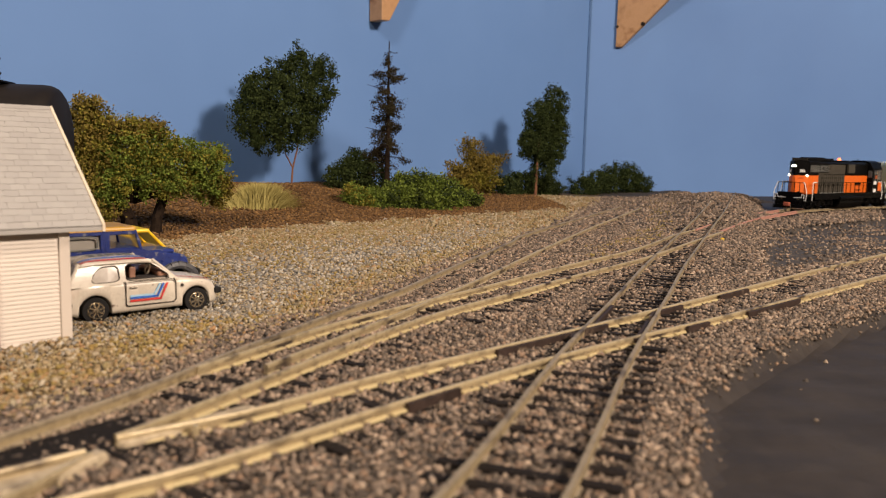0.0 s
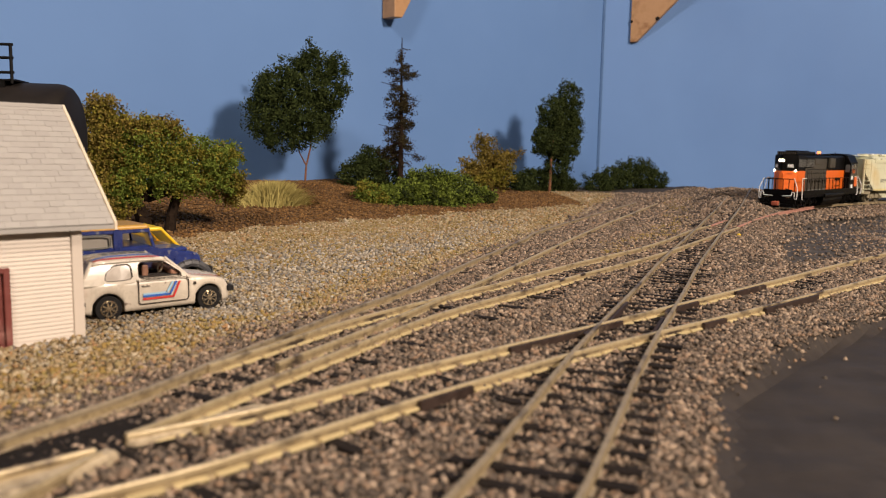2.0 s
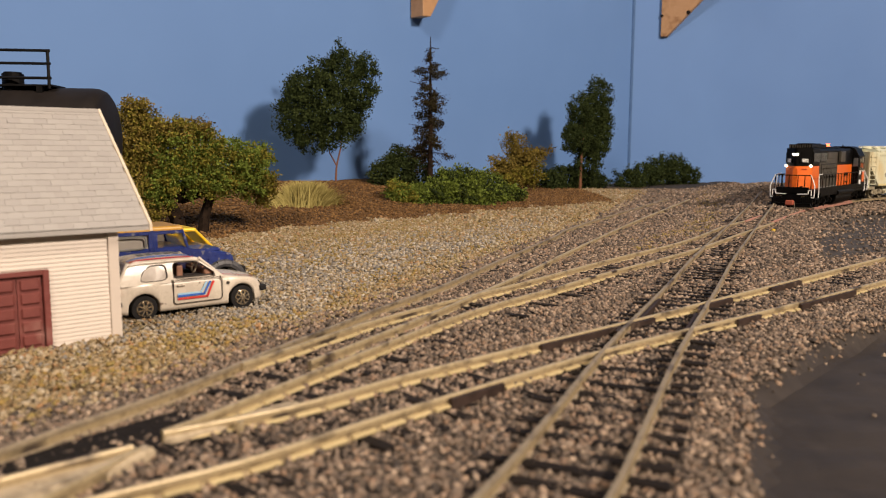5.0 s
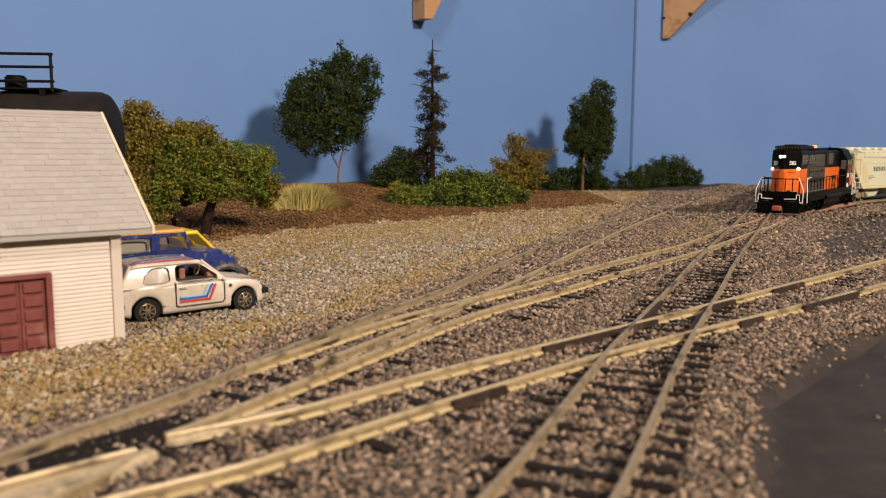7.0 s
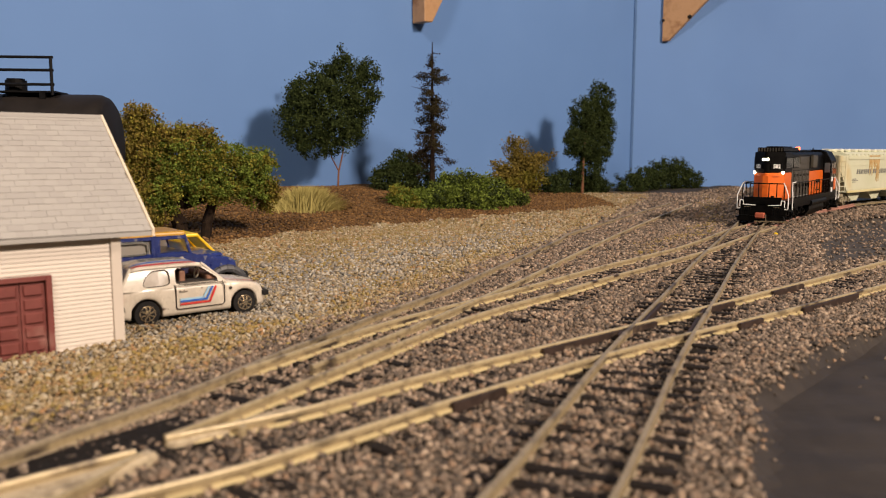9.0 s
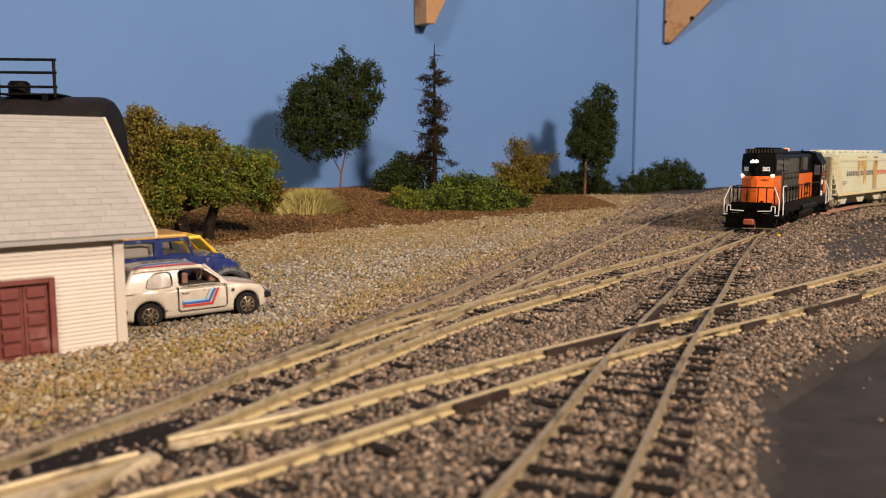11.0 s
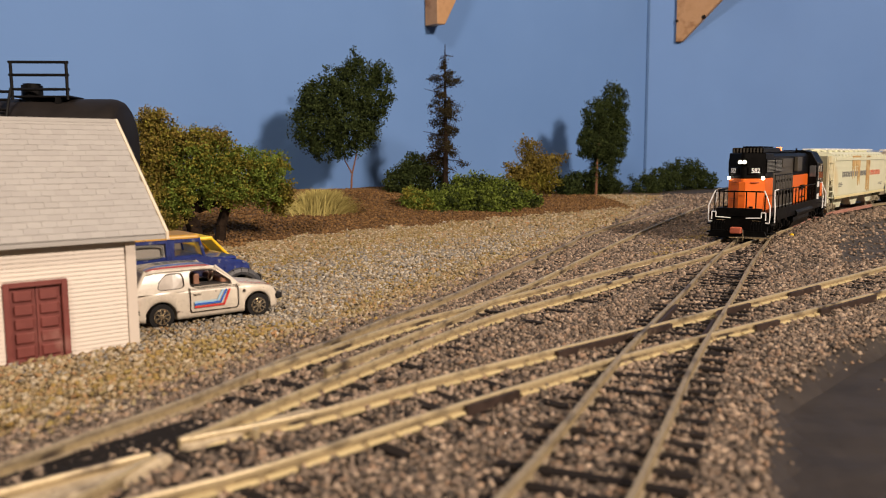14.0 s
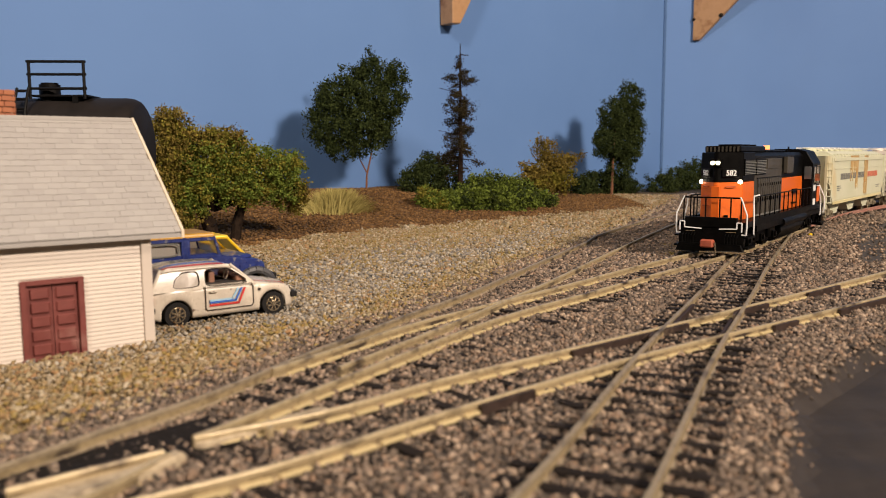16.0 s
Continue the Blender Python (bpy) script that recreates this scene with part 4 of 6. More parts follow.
def cabin(th, body_mat, roof_mat, low, high, half_low, half_high, zl, zh, b_pillar, roof_t=.0012, pane_y=True):
    """Roof, pillars and panes. low, high: rear and front ends of the window band at the waist and at the roof."""
    (l0, l1), (h0, h1) = low, high
    roof = bmesh.new()
    box(roof, h0 - .0008, h1 + .0006, -half_high, half_high, zh - roof_t * .4, zh + roof_t * .6, roof_t * .42, 3)
    part("roof", roof, roof_mat, th)
    for s in (-1, 1):
        for xa, xb, r in ((l0, h0, .0010), (b_pillar, b_pillar - .0002, .00075), (l1, h1, .00055)):
            part("pillar", cyl(bmesh.new(), (xa, s * half_low, zl - .0004), (xb, s * half_high * .98, zh), r, r * .85, seg=6), body_mat, th)
        bm = bmesh.new()
        for a0, a1, t0, t1 in ((l0, b_pillar, h0, b_pillar), ) if s < 0 else ((l0, b_pillar, h0, b_pillar), (b_pillar, l1, b_pillar, h1)):
            q = [bm.verts.new(p) for p in ((a0, s * half_low * .97, zl), (a1, s * half_low * .97, zl), (t1, s * half_high * .95, zh), (t0, s * half_high * .95, zh))]
            bm.faces.new(q)
        part("side_window", bm, M["pane"], th)
    for xa, xb, nm in ((l0, h0, "rear_window"), (l1, h1, "windscreen")):
        bm = bmesh.new()
        q = [bm.verts.new(p) for p in ((xa, -half_low * .95, zl), (xa, half_low * .95, zl), (xb, half_high * .92, zh), (xb, -half_high * .92, zh))]
        bm.faces.new(q)
        part(nm, bm, M["pane"], th)


def seats(th, xs, z0, z1, material, half=.0038):
    for x in xs:
        for y in (-half, half):
            bm = bmesh.new()
            box(bm, x - .0012, x + .0008, y - .0026, y + .0026, z0, z1, .0005, 2)
            part("seat_back", bm, material, th)


def holed_panel(outline, hole, side, belt, top, y_low, y_high, thick, n=40):
    """A thin leaning side panel round a window opening, from (x, z) outlines that both ring the opening's centre."""
    def ring(pts):
        P = np.array(list(pts) + [pts[0]], float)
        d = np.r_[0, np.cumsum(np.linalg.norm(np.diff(P, axis=0), axis=1))]
        u = np.linspace(0, d[-1], 400, endpoint=False)
        Q = np.stack([np.interp(u, d, P[:, 0]), np.interp(u, d, P[:, 1])], 1)
        c = np.mean(np.array(hole), axis=0)
        ang = np.arctan2(Q[:, 1] - c[1], Q[:, 0] - c[0])
        return [tuple(Q[np.argmin(np.abs((ang - w + math.pi) % (2 * math.pi) - math.pi))]) for w in np.linspace(-math.pi, math.pi, n, endpoint=False)]

    def at(p, inner):
        f = (p[1] - belt) / (top - belt)
        return (p[0], side * (y_low + (y_high - y_low) * f - .0006 * max(0, f) ** 3 - inner * thick), p[1])
    o, h = ring(outline), ring(hole)
    bm = bmesh.new()
    loops = [[bm.verts.new(at(p, k)) for p in pts] for pts, k in ((o, 0), (h, 0), (h, 1), (o, 1))]
    for la, lb in zip(loops, loops[1:] + loops[:1]):
        for k in range(n):
            bm.faces.new((la[k], la[(k + 1) % n], lb[(k + 1) % n], lb[k]))
    return bm, [Vector(at(p, .15)) for p in h]


def rounded_loop(pts, cut=.28, times=2):
    """Corners of a closed outline cut round."""
    for _ in range(times):
        out = []
        for p, q in zip(pts, pts[1:] + pts[:1]):
            p, q = np.array(p), np.array(q)
            out += [tuple(p + (q - p) * cut), tuple(q - (q - p) * cut)]
        pts = out
    return pts


def build_hatchback():
    th = thing("toy_car", pose(-.0722, .2468, ground_z(-.0727, .249) - .0002, 0, 0, 36.9), "chipped cream toy hatchback with blue and red stripes", "toy car", "parked toy cars")
    wb, W = .01525, .0100
    rear, front = -wb - .0082, wb + .0070
    cream = M["car_cream"]
    # lower body: stations from tail to nose with flared arches
    xs = sorted(set(np.round(np.r_[np.linspace(rear, front, 46), [c + s * .0046 for c in (-wb, wb) for s in (-1, 1)], [c + s * .0044 for c in (-wb, wb) for s in (-1, 1)]], 5)))
    line_x = [rear, rear + .0006, rear + .0020, -.0170, .0070, .0095, .0140, .0180, .0205, front - .0006, front]
    line_z = [.0078, .0096, .0109, .0114, .0114, .0112, .0106, .0100, .0094, .0084, .0070]
    bm = bmesh.new()
    rings = []
    for x in xs:
        zb = .0022 + .0010 * max(0, abs(x) - .021) / .002
        flare = 0
        for c in (-wb, wb):
            if abs(x - c) < .0046:
                zb = max(zb, .0034 + math.sqrt(max(0, .0046 ** 2 - (x - c) ** 2)))
            flare = max(flare, math.exp(-((x - c) / .0052) ** 4))
        zt = float(np.interp(x, line_x, line_z))
        zb = min(zb, zt - .0012)
        u = abs(x - (rear + front) / 2) / ((front - rear) / 2)
        w = W * (1 - .10 * u ** 6) - .0003 + .0003 * flare
        h = zt - zb
        half = [(w * .95, zb), (w * .985, zb + .12 * h), (w, zb + .40 * h), (w * .992, zb + .62 * h), (w * .975, zb + .82 * h), (w * .945, zb + .94 * h), (w * .89, zt - .0002), (w * .70, zt + .0002), (w * .30, zt + .0005)]
        rings.append([bm.verts.new((x, -p, q)) for p, q in half] + [bm.verts.new((x, p, q)) for p, q in half[::-1]])
    n = len(rings[0])
    for p, q in zip(rings[:-1], rings[1:]):
        for k in range(n):
            bm.faces.new((p[k], q[k], q[(k + 1) % n], p[(k + 1) % n]))
    bm.faces.new(rings[0])
    bm.faces.new(rings[-1][::-1])
    part("body", bm, cream, th, "chipped cream-painted die-cast body", smooth=True)
    part("floor_pan", box(bmesh.new(), rear + .002, front - .002, -W * .74, W * .74, .0018, .0040), M["tyre"], th)
    # greenhouse: side panels round their windows, roof, hatch and screen
    belt, top = .0110, .0174
    yl, yh = .0096, .0081
    quarter = [(rear + .0004, belt - .0004), (-.0070, belt - .0004), (-.0068, top), (-.0172, top), (-.0190, top - .0008), (-.0212, top - .0040)]
    quarter_hole = rounded_loop([(-.0164, belt + .0004), (-.0080, belt + .0004), (-.0082, .0160), (-.0128, .0160), (-.0150, .0146)], .16, 2)
    front_side = [(-.0070, belt - .0004), (.0100, belt - .0004), (.0016, top), (-.0068, top)]
    front_hole = rounded_loop([(-.0064, belt + .0002), (.0082, belt + .0002), (.0016, .0162), (-.0062, .0162)], .12, 2)
    for s in (-1, 1):
        for outline, hole, glazed in ((quarter, quarter_hole, True), (front_side, front_hole, s > 0)):
            bm, edge = holed_panel(outline, hole, s, belt, top, yl, yh, .0007)
            part("quarter_panel" if outline is quarter else "window_surround", bm, cream, th)
            part("window_rubber", tube(bmesh.new(), edge + edge[:1], .00017, 4), M["panel_gap"], th)
            if glazed:
                g = bmesh.new()
                g.faces.new([g.verts.new((v.x, v.y - s * .0004, v.z)) for v in edge])
                part("side_window", g, M["pane_pale"] if outline is quarter else M["pane"], th)
    bm = bmesh.new()
    rings = []
    for k, x in enumerate(np.linspace(-.0194, .0024, 14)):
        e = abs(x + .0085) / .0109
        lift = .0011 * (1 - e ** 3)
        rings.append([bm.verts.new((x, y, top - .0006 * e ** 6 + lift * (1 - abs(y / yh) ** 2.4) - (.0003 if abs(y) > yh else 0))) for y in np.linspace(-yh - .0001, yh + .0001, 13)])
    for p, q in zip(rings[:-1], rings[1:]):
        for k in range(12):
            bm.faces.new((p[k], q[k], q[k + 1], p[k + 1]))
    g = bmesh.ops.extrude_face_region(bm, geom=bm.faces[:])
    bmesh.ops.translate(bm, vec=(0, 0, -.0006), verts=[v for v in g["geom"] if isinstance(v, bmesh.types.BMVert)])
    part("roof", bm, cream, th, smooth=True)

    def roof_height(x, y):
        e = abs(x + .0085) / .0109
        return top - .0006 * e ** 6 + .0011 * (1 - e ** 3) * (1 - abs(y / yh) ** 2.4)
    for xa, xb, nm in ((rear + .0010, -.0192, "rear_window"), (.0094, .0020, "windscreen")):
        bm = bmesh.new()
        bm.faces.new([bm.verts.new(p) for p in ((xa, -yl * .92, belt), (xa, yl * .92, belt), (xb, yh * .92, top - .0004), (xb, -yh * .92, top - .0004))])
        part(nm, bm, M["pane"], th)
        for s in (-1, 1):
            part("pillar", cyl(bmesh.new(), (xa, s * yl * .95, belt - .0004), (xb, s * yh * .97, top - .0002), .00055, .00050, seg=8), cream, th)
    part("cabin_floor", box(bmesh.new(), -.019, .007, -.0082, .0082, .0117, .0119), M["interior_dark"], th)
    seats(th, (-.0030, -.0120), .0114, .0152, M["interior"])
    part("dashboard", box(bmesh.new(), .0040, .0072, -.0080, .0080, .0116, .0134, .0004), M["interior"], th)
    bm = bmesh.new()
    tube(bm, [(.0022 + .0005 * math.sin(a), -.0040 + .0015 * math.cos(a), .0138 + .0015 * math.sin(a)) for a in (2 * math.pi * k / 12 for k in range(13))], .00026, 5)
    part("steering_wheel", bm, M["roof_edge"], th, "pale steering wheel")
    for s in (-1, 1):
        for x in (-wb, wb):
            wheel_parts(th, x, s * (W - .0028), s, .0037)
    s = -1
    y = -W * .972
    d0, d1 = -.0066, .0086
    part("door_gap", strip(bmesh.new(), [(d0, .0112), (d0, .0046), (d0 + .0006, .0040), (d1 - .0006, .0040), (d1, .0048), (d1, .0100), (d1 - .0006, .0112)], .00018, y, s, .0004), M["panel_gap"], th)
    part("belt_line", strip(bmesh.new(), [(d0 + .0006, .0110), (d1 - .0010, .0110)], .00012, y + .0001, s, .0002), M["panel_gap"], th)
    part("door_handle", box(bmesh.new(), d0 + .0012, d0 + .0036, y - .0006, y, .0092, .0098, .0002), cream, th)
    for k, (mt, dz) in enumerate(((M["decal_sky"], .00085), (M["decal_blue"], .00030), (M["decal_red"], -.00055))):
        part("stripe", strip(bmesh.new(), [(d0 + .0014, .0060 + dz), (.0018 + k * .0010, .0060 + dz), (.0036 + k * .0011, .0098)], .00060, y - .00025, s, .0001), mt, th)
    part("badge", cyl(bmesh.new(), (.0106, y, .0088), (.0106, y - .0004, .0088), .0005, seg=8), M["panel_gap"], th)
    part("bumper", box(bmesh.new(), front - .0006, front + .0016, -W * .95, W * .95, .0050, .0068, .0003), M["tyre"], th)
    part("bumper", box(bmesh.new(), rear - .0012, rear + .0020, -W * .97, W * .97, .0046, .0064, .0004), M["tyre"], th)
    for s in (-1, 1):
        part("tail_light", box(bmesh.new(), rear - .0002, rear + .0016, s * W * .89 - .0008, s * W * .89 + .0008, .0074, .0094, .0003), M["decal_red"], th)
        part("headlamp", box(bmesh.new(), front - .0010, front + .0004, s * W * .62 - .0014, s * W * .62 + .0014, .0062, .0080, .0003), M["chrome"], th)
    # stripes that follow roof and bonnet
    for yy, mt in ((-.0070, M["decal_red"]), (-.0050, M["decal_blue"])):
        bm = bmesh.new()
        rows = [[bm.verts.new((x, yy + k * .0005, roof_height(x, yy + k * .0005) + .00012)) for k in (-1, 1)] for x in np.linspace(-.0185, .0012, 14)]
        for p, q in zip(rows[:-1], rows[1:]):
            bm.faces.new((p[0], q[0], q[1], p[1]))
        part("roof_stripe", bm, mt, th)
        bm = bmesh.new()
        rows = [[bm.verts.new((x, yy + k * .0005, float(np.interp(x, line_x, line_z)) + .00022)) for k in (-1, 1)] for x in np.linspace(.0098, .0205, 8)]
        for p, q in zip(rows[:-1], rows[1:]):
            bm.faces.new((p[0], q[0], q[1], p[1]))
        part("hood_stripe", bm, mt, th)
    for k in range(5):
        x = -.0142 + k * .0026
        bm = bmesh.new()
        bm.faces.new([bm.verts.new((px, py, roof_height(px, py) + .00014)) for px, py in ((x, -.0030), (x + .0018, -.0030), (x + .0018, .0010), (x, .0010))])
        part("roof_lettering", bm, M["letter_grey"], th)


def build_wagon():
    th = thing("toy_jeep", pose(-.0871, .2682, ground_z(-.0871, .2682) + .0006, 0, 0, 36.9), "worn dark blue toy jeep wagon with amber roof", "toy car", "parked toy cars")
    wb, W = .0155, .0102
    rear, front, wf = -.0262, .0236, .0190
    low = [(rear, .0042)] + arch(-wb, .0050, .0042) + [(wf - .0052, .0042), (wf - .0048, .0070), (wf - .0030, .0088), (front, .0092)]
    top = [(front, .0118), (front - .0016, .0138), (.0098, .0152), (.0074, .0160), (.0066, .0172), (rear, .0172)]
    part("body", prism(bmesh.new(), low + top, "y", -W, W, .0006), M["car_blue"], th, "chipped dark blue die-cast body")
    for s in (-1, 1):
        bm = bmesh.new()
        pts = arch(wf + .0006, .0070, .0045)
        for (xa, za), (xb, zb) in zip(pts[:-1], pts[1:]):
            cyl(bm, (xa, s * (W + .0002), za), (xb, s * (W + .0002), zb), .0014, seg=8)
        part("fender_flare", bm, M["arch_grey"], th, "worn grey wheel arch")
        for x in (-wb, wf):
            wheel_parts(th, x, s * (W - .0028), s, .0040, .0028)
    part("floor_pan", box(bmesh.new(), rear + .002, front + .001, -W * .7, W * .7, .0030, .0060), M["tyre"], th)
    cabin(th, M["car_blue"], M["roof_amber"], (rear + .0006, .0074), (rear + .0010, .0058), .0098, .0092, .0166, .0228, -.0040, .0022)
    for s in (-1, 1):
        bm = bmesh.new()
        for xa, xb in ((rear + .0004, rear + .0020), (-.0056, -.0026)):
            box(bm, xa, xb, s * .0096 - .0005, s * .0096 + .0005, .0164, .0226, .0002)
        box(bm, rear + .0004, .0062, s * .0095 - .0005, s * .0095 + .0005, .0215, .0227, .0002)
        part("window_frame", bm, M["car_blue"], th)
        loop = [Vector((px, s * .0103, pz)) for px, pz in rounded_loop([(rear + .0030, .0172), (-.0066, .0172), (-.0066, .0212), (rear + .0030, .0212)], .12, 2)]
        part("window_rubber", tube(bmesh.new(), loop + loop[:1], .00030, 5), M["letter_grey"], th, "worn grey window surround")
    seats(th, (-.0020,), .0160, .0205, M["coupler_red"])
    part("hood_bulge", box(bmesh.new(), .0104, .0205, -.0062, .0062, .0138, .0153, .0006), M["car_blue"], th)
    part("bumper", box(bmesh.new(), front + .0022, front + .0042, -W, W, .0060, .0086, .0004), M["tyre"], th)
    part("grille", box(bmesh.new(), front - .0002, front + .0024, -W * .6, W * .6, .0060, .0120, .0002), M["chrome"], th)


def build_sedan():
    th = thing("toy_car", pose(-.0902, .2960, ground_z(-.0880, .2975) + .0002, 0, 0, 36.9), "bright yellow toy saloon car parked behind the jeep", "toy car", "parked toy cars")
    wb, W = .0150, .0096
    rear, front = -.0250, .0158
    low = [(rear, .0034)] + arch(-wb, .0042, .0034) + arch(wb - .005, .0042, .0034) + [(front, .0034)]
    top = [(front, .0090), (front - .0015, .0112), (.0120, .0136), (-.0190, .0138), (rear, .0122)]
    part("body", prism(bmesh.new(), low + top, "y", -W, W, .0006), M["car_yellow"], th)
    cabin(th, M["car_yellow"], M["car_yellow"], (-.0200, .0120), (-.0150, .0060), .0092, .0084, .0136, .0198, -.0040, .0014)
    for s in (-1, 1):
        for x in (-wb, wb):
            wheel_parts(th, x, s * (W - .0026), s)
    part("bumper", box(bmesh.new(), front - .0004, front + .0010, -W, W, .0046, .0064, .0003), M["chrome"], th)
    seats(th, (-.0030,), .0118, .0160, M["interior_dark"])


build_hatchback()
build_wagon()
build_sedan()


# ---- diesel locomotive, long hood leading; local x runs forwards, z from the rail top ----
def text_mesh(word, size, depth=.0001):
    cu = bpy.data.curves.new("text", "FONT")
    cu.body, cu.size, cu.extrude, cu.align_x, cu.align_y, cu.resolution_u = word, size, depth, "CENTER", "CENTER", 3
    cu.offset = size * .02
    ob = bpy.data.objects.new("text", cu)
    scene.collection.objects.link(ob)
    me = bpy.data.meshes.new_from_object(ob.evaluated_get(bpy.context.evaluated_depsgraph_get()))
    bpy.data.objects.remove(ob)
    return me


def lettering(name, word, size, m, material, parent):
    me = text_mesh(word, size)
    me.materials.clear()
    me.materials.append(material)
    o = new(name, me)
    o.parent = parent
    o.matrix_local = m
    return o


def truck(th, x, axles, r, frame_mat, wheel_mat, half=.0128):
    """A bogie, keyed on its own; its space has the bolster's centre at the rail top."""
    tk = new("truck")
    tk.parent = th
    tk.matrix_local = pose(x, 0, 0)
    tk.empty_display_size = .005
    span = max(axles) + r
    for s in (-1, 1):
        bm = bmesh.new()
        y0, y1 = sorted((s * (half - .0016), s * half))
        prism(bm, [(-span, .0050), (-span * .8, .0040), (span * .8, .0040), (span, .0050), (span * .94, .0092), (span * .5, .0080), (0, .0095), (-span * .5, .0080), (-span * .94, .0092)], "y", y0, y1, .0003)
        for a in axles:
            box(bm, a - .0019, a + .0019, *sorted((s * half, s * (half + .0012))), .0035, .0072, .0003)
            cyl(bm, (a, s * (half + .0011), .0056), (a, s * (half + .0020), .0056), .0013, seg=10)
        for a, b in zip(axles[:-1], axles[1:]):
            for k in (-1, 1):
                cyl(bm, ((a + b) / 2 + k * .0011, s * (half + .0005), .0048), ((a + b) / 2 + k * .0011, s * (half + .0005), .0088), .0009, seg=8)
        part("side_frame", bm, frame_mat, tk)
    for a in axles:
        bm = bmesh.new()
        for s in (-1, 1):
            cyl(bm, (a, s * .0070, r), (a, s * .0093, r), r, seg=20)
            cyl(bm, (a, s * .0065, r), (a, s * .0070, r), r + .0006, seg=20)
        cyl(bm, (a, -.007, r), (a, .007, r), .0011, seg=8)
        part("wheelset", bm, wheel_mat, tk)
    part("bolster", box(bmesh.new(), -.0035, .0035, -half, half, .0060, .0100, .0004), frame_mat, tk)
    return tk


def build_loco():
    th = thing("locomotive", pose(0, 0, 0), "orange and black diesel locomotive with lit headlights", "locomotive")
    K, G, O, Wt = M["loco_black"], M["loco_grey"], M["loco_orange"], M["white_paint"]
    hw, top, deck = .0098, .0470, .0152
    fx, rx = .0935, -.0735
    # deck and frame
    part("deck", box(bmesh.new(), -.0775, .0985, -.0157, .0157, .0125, deck, .0003), K, th)
    part("side_sill", box(bmesh.new(), -.072, .080, -.0160, -.0148, .0098, .0125), K, th)
    part("side_sill", box(bmesh.new(), -.072, .080, .0148, .0160, .0098, .0125), K, th)
    for s, nm in ((1, "front_pilot"), (-1, "rear_pilot")):
        end = 0 if s > 0 else .0210
        bm = bmesh.new()
        x0, x1 = sorted((s * (.0955 - end), s * (.0985 - end)))
        box(bm, x0, x1, -.0150, .0150, .0022, .0125, .0003)
        prism(bm, [(-.0158, .0012), (.0158, .0012), (.0142, .0050), (-.0142, .0050)], "x", *sorted((s * (.0982 - end), s * (.1005 - end))), .0002)
        pl = part(nm, bm, K, th)
        for sy in (-1, 1):
            part("step", box(bmesh.new(), *sorted((s * (.086 - end), s * (.0985 - end))), *sorted((sy * .0150, sy * .0170)), .0030, .0040), K, pl)
            part("step", box(bmesh.new(), *sorted((s * (.086 - end), s * (.0985 - end))), *sorted((sy * .0150, sy * .0170)), .0078, .0086), K, pl)
        c = bmesh.new()
        box(c, *sorted((s * (.0985 - end), s * (.1040 - end))), -.0018, .0018, .0040, .0068, .0004)
        box(c, *sorted((s * (.1010 - end), s * (.1045 - end))), -.0030, .0030, .0035, .0072, .0006)
        part("coupler", c, M["coupler_red"], th, "rust-red knuckle coupler")
        for k in range(10):
            y = (-.0125 + k * .00135) if k < 5 else (.0071 + (k - 5) * .00135)
            part("air_hose", tube(bmesh.new(), [(s * (.0986 - end), y, .0096), (s * (.1002 - end), y, .0086), (s * (.1004 - end), y, .0052)], .00028, 5), K, th)
    part("anticlimber", box(bmesh.new(), .0972, .0992, -.0120, .0120, .0125, .0172, .0003), K, th)
    # white snowplough edge and cut levers at the leading end
    part("plough_edge", tube(bmesh.new(), [(.1008, -.004, .0012), (.1008, .0170, .0016)], .0006), M["chrome"], th, "silver pilot bar")
    part("trip_pin", tube(bmesh.new(), [(.1030, .0035, .0060), (.1034, .0040, .0025), (.1034, .0038, .0)], .00035), M["chrome"], th)
    for s in (-1, 1):
        part("cut_lever", tube(bmesh.new(), [(.0992, s * .0040, .0118), (.0992, s * .0120, .0122), (.0992, s * .0120, .0150), (.0992, s * .0142, .0150), (.0992, s * .0142, .0108)], .00032), Wt, th, "white-painted cut lever")
        part("step_light_row", box(bmesh.new(), .0985, .0988, *sorted((s * .0070, s * .0115)), .0104, .0107), M["chrome"], th)
        for xs in (1, -1):
            gx = .0985 if xs > 0 else -.0775
            part("corner_grab", tube(bmesh.new(), [(gx, s * .0140, .0096), (gx, s * .0160, .0094), (gx, s * .0162, .0125), (gx, s * .0162, .0185), (gx - xs * .0006, s * .0141, .0240), (gx - xs * .0006, s * .0128, .0268)], .00036), Wt if xs > 0 else Wt, th, "white-painted corner grab iron")
            part("corner_grab", tube(bmesh.new(), [(gx - xs * .0130, s * .0160, .0085), (gx - xs * .0118, s * .0162, .0092), (gx - xs * .0118, s * .0162, .0170), (gx - xs * .0132, s * .0155, .0225), (gx - xs * .0132, s * .0155, .0266), (gx - xs * .0225, s * .0155, .0268)], .00036), Wt, th, "white-painted corner grab iron")
    # long hood: chamfered nose
    ch, cf = .0095, .0008

    def hood(bm, x0, x1, z0, z1, nose):
        o = [(x0, -hw), (x1 - ch, -hw), (x1, -cf), (x1, cf), (x1 - ch, hw), (x0, hw)] if nose else [(x0, -hw), (x1, -hw), (x1, hw), (x0, hw)]
        return prism(bm, o, "z", z0, z1, .00035)
    part("nose_lower", hood(bmesh.new(), .0640, fx, deck, .0330, True), O, th, "orange lower nose")
    part("nose_upper", hood(bmesh.new(), .0641, fx, .0331, top, True), K, th, "black upper nose")
    part("hood_middle", hood(bmesh.new(), .0090, .0640, deck, .0440, False), G, th, "weathered grey-black engine hood")
    bm = bmesh.new()
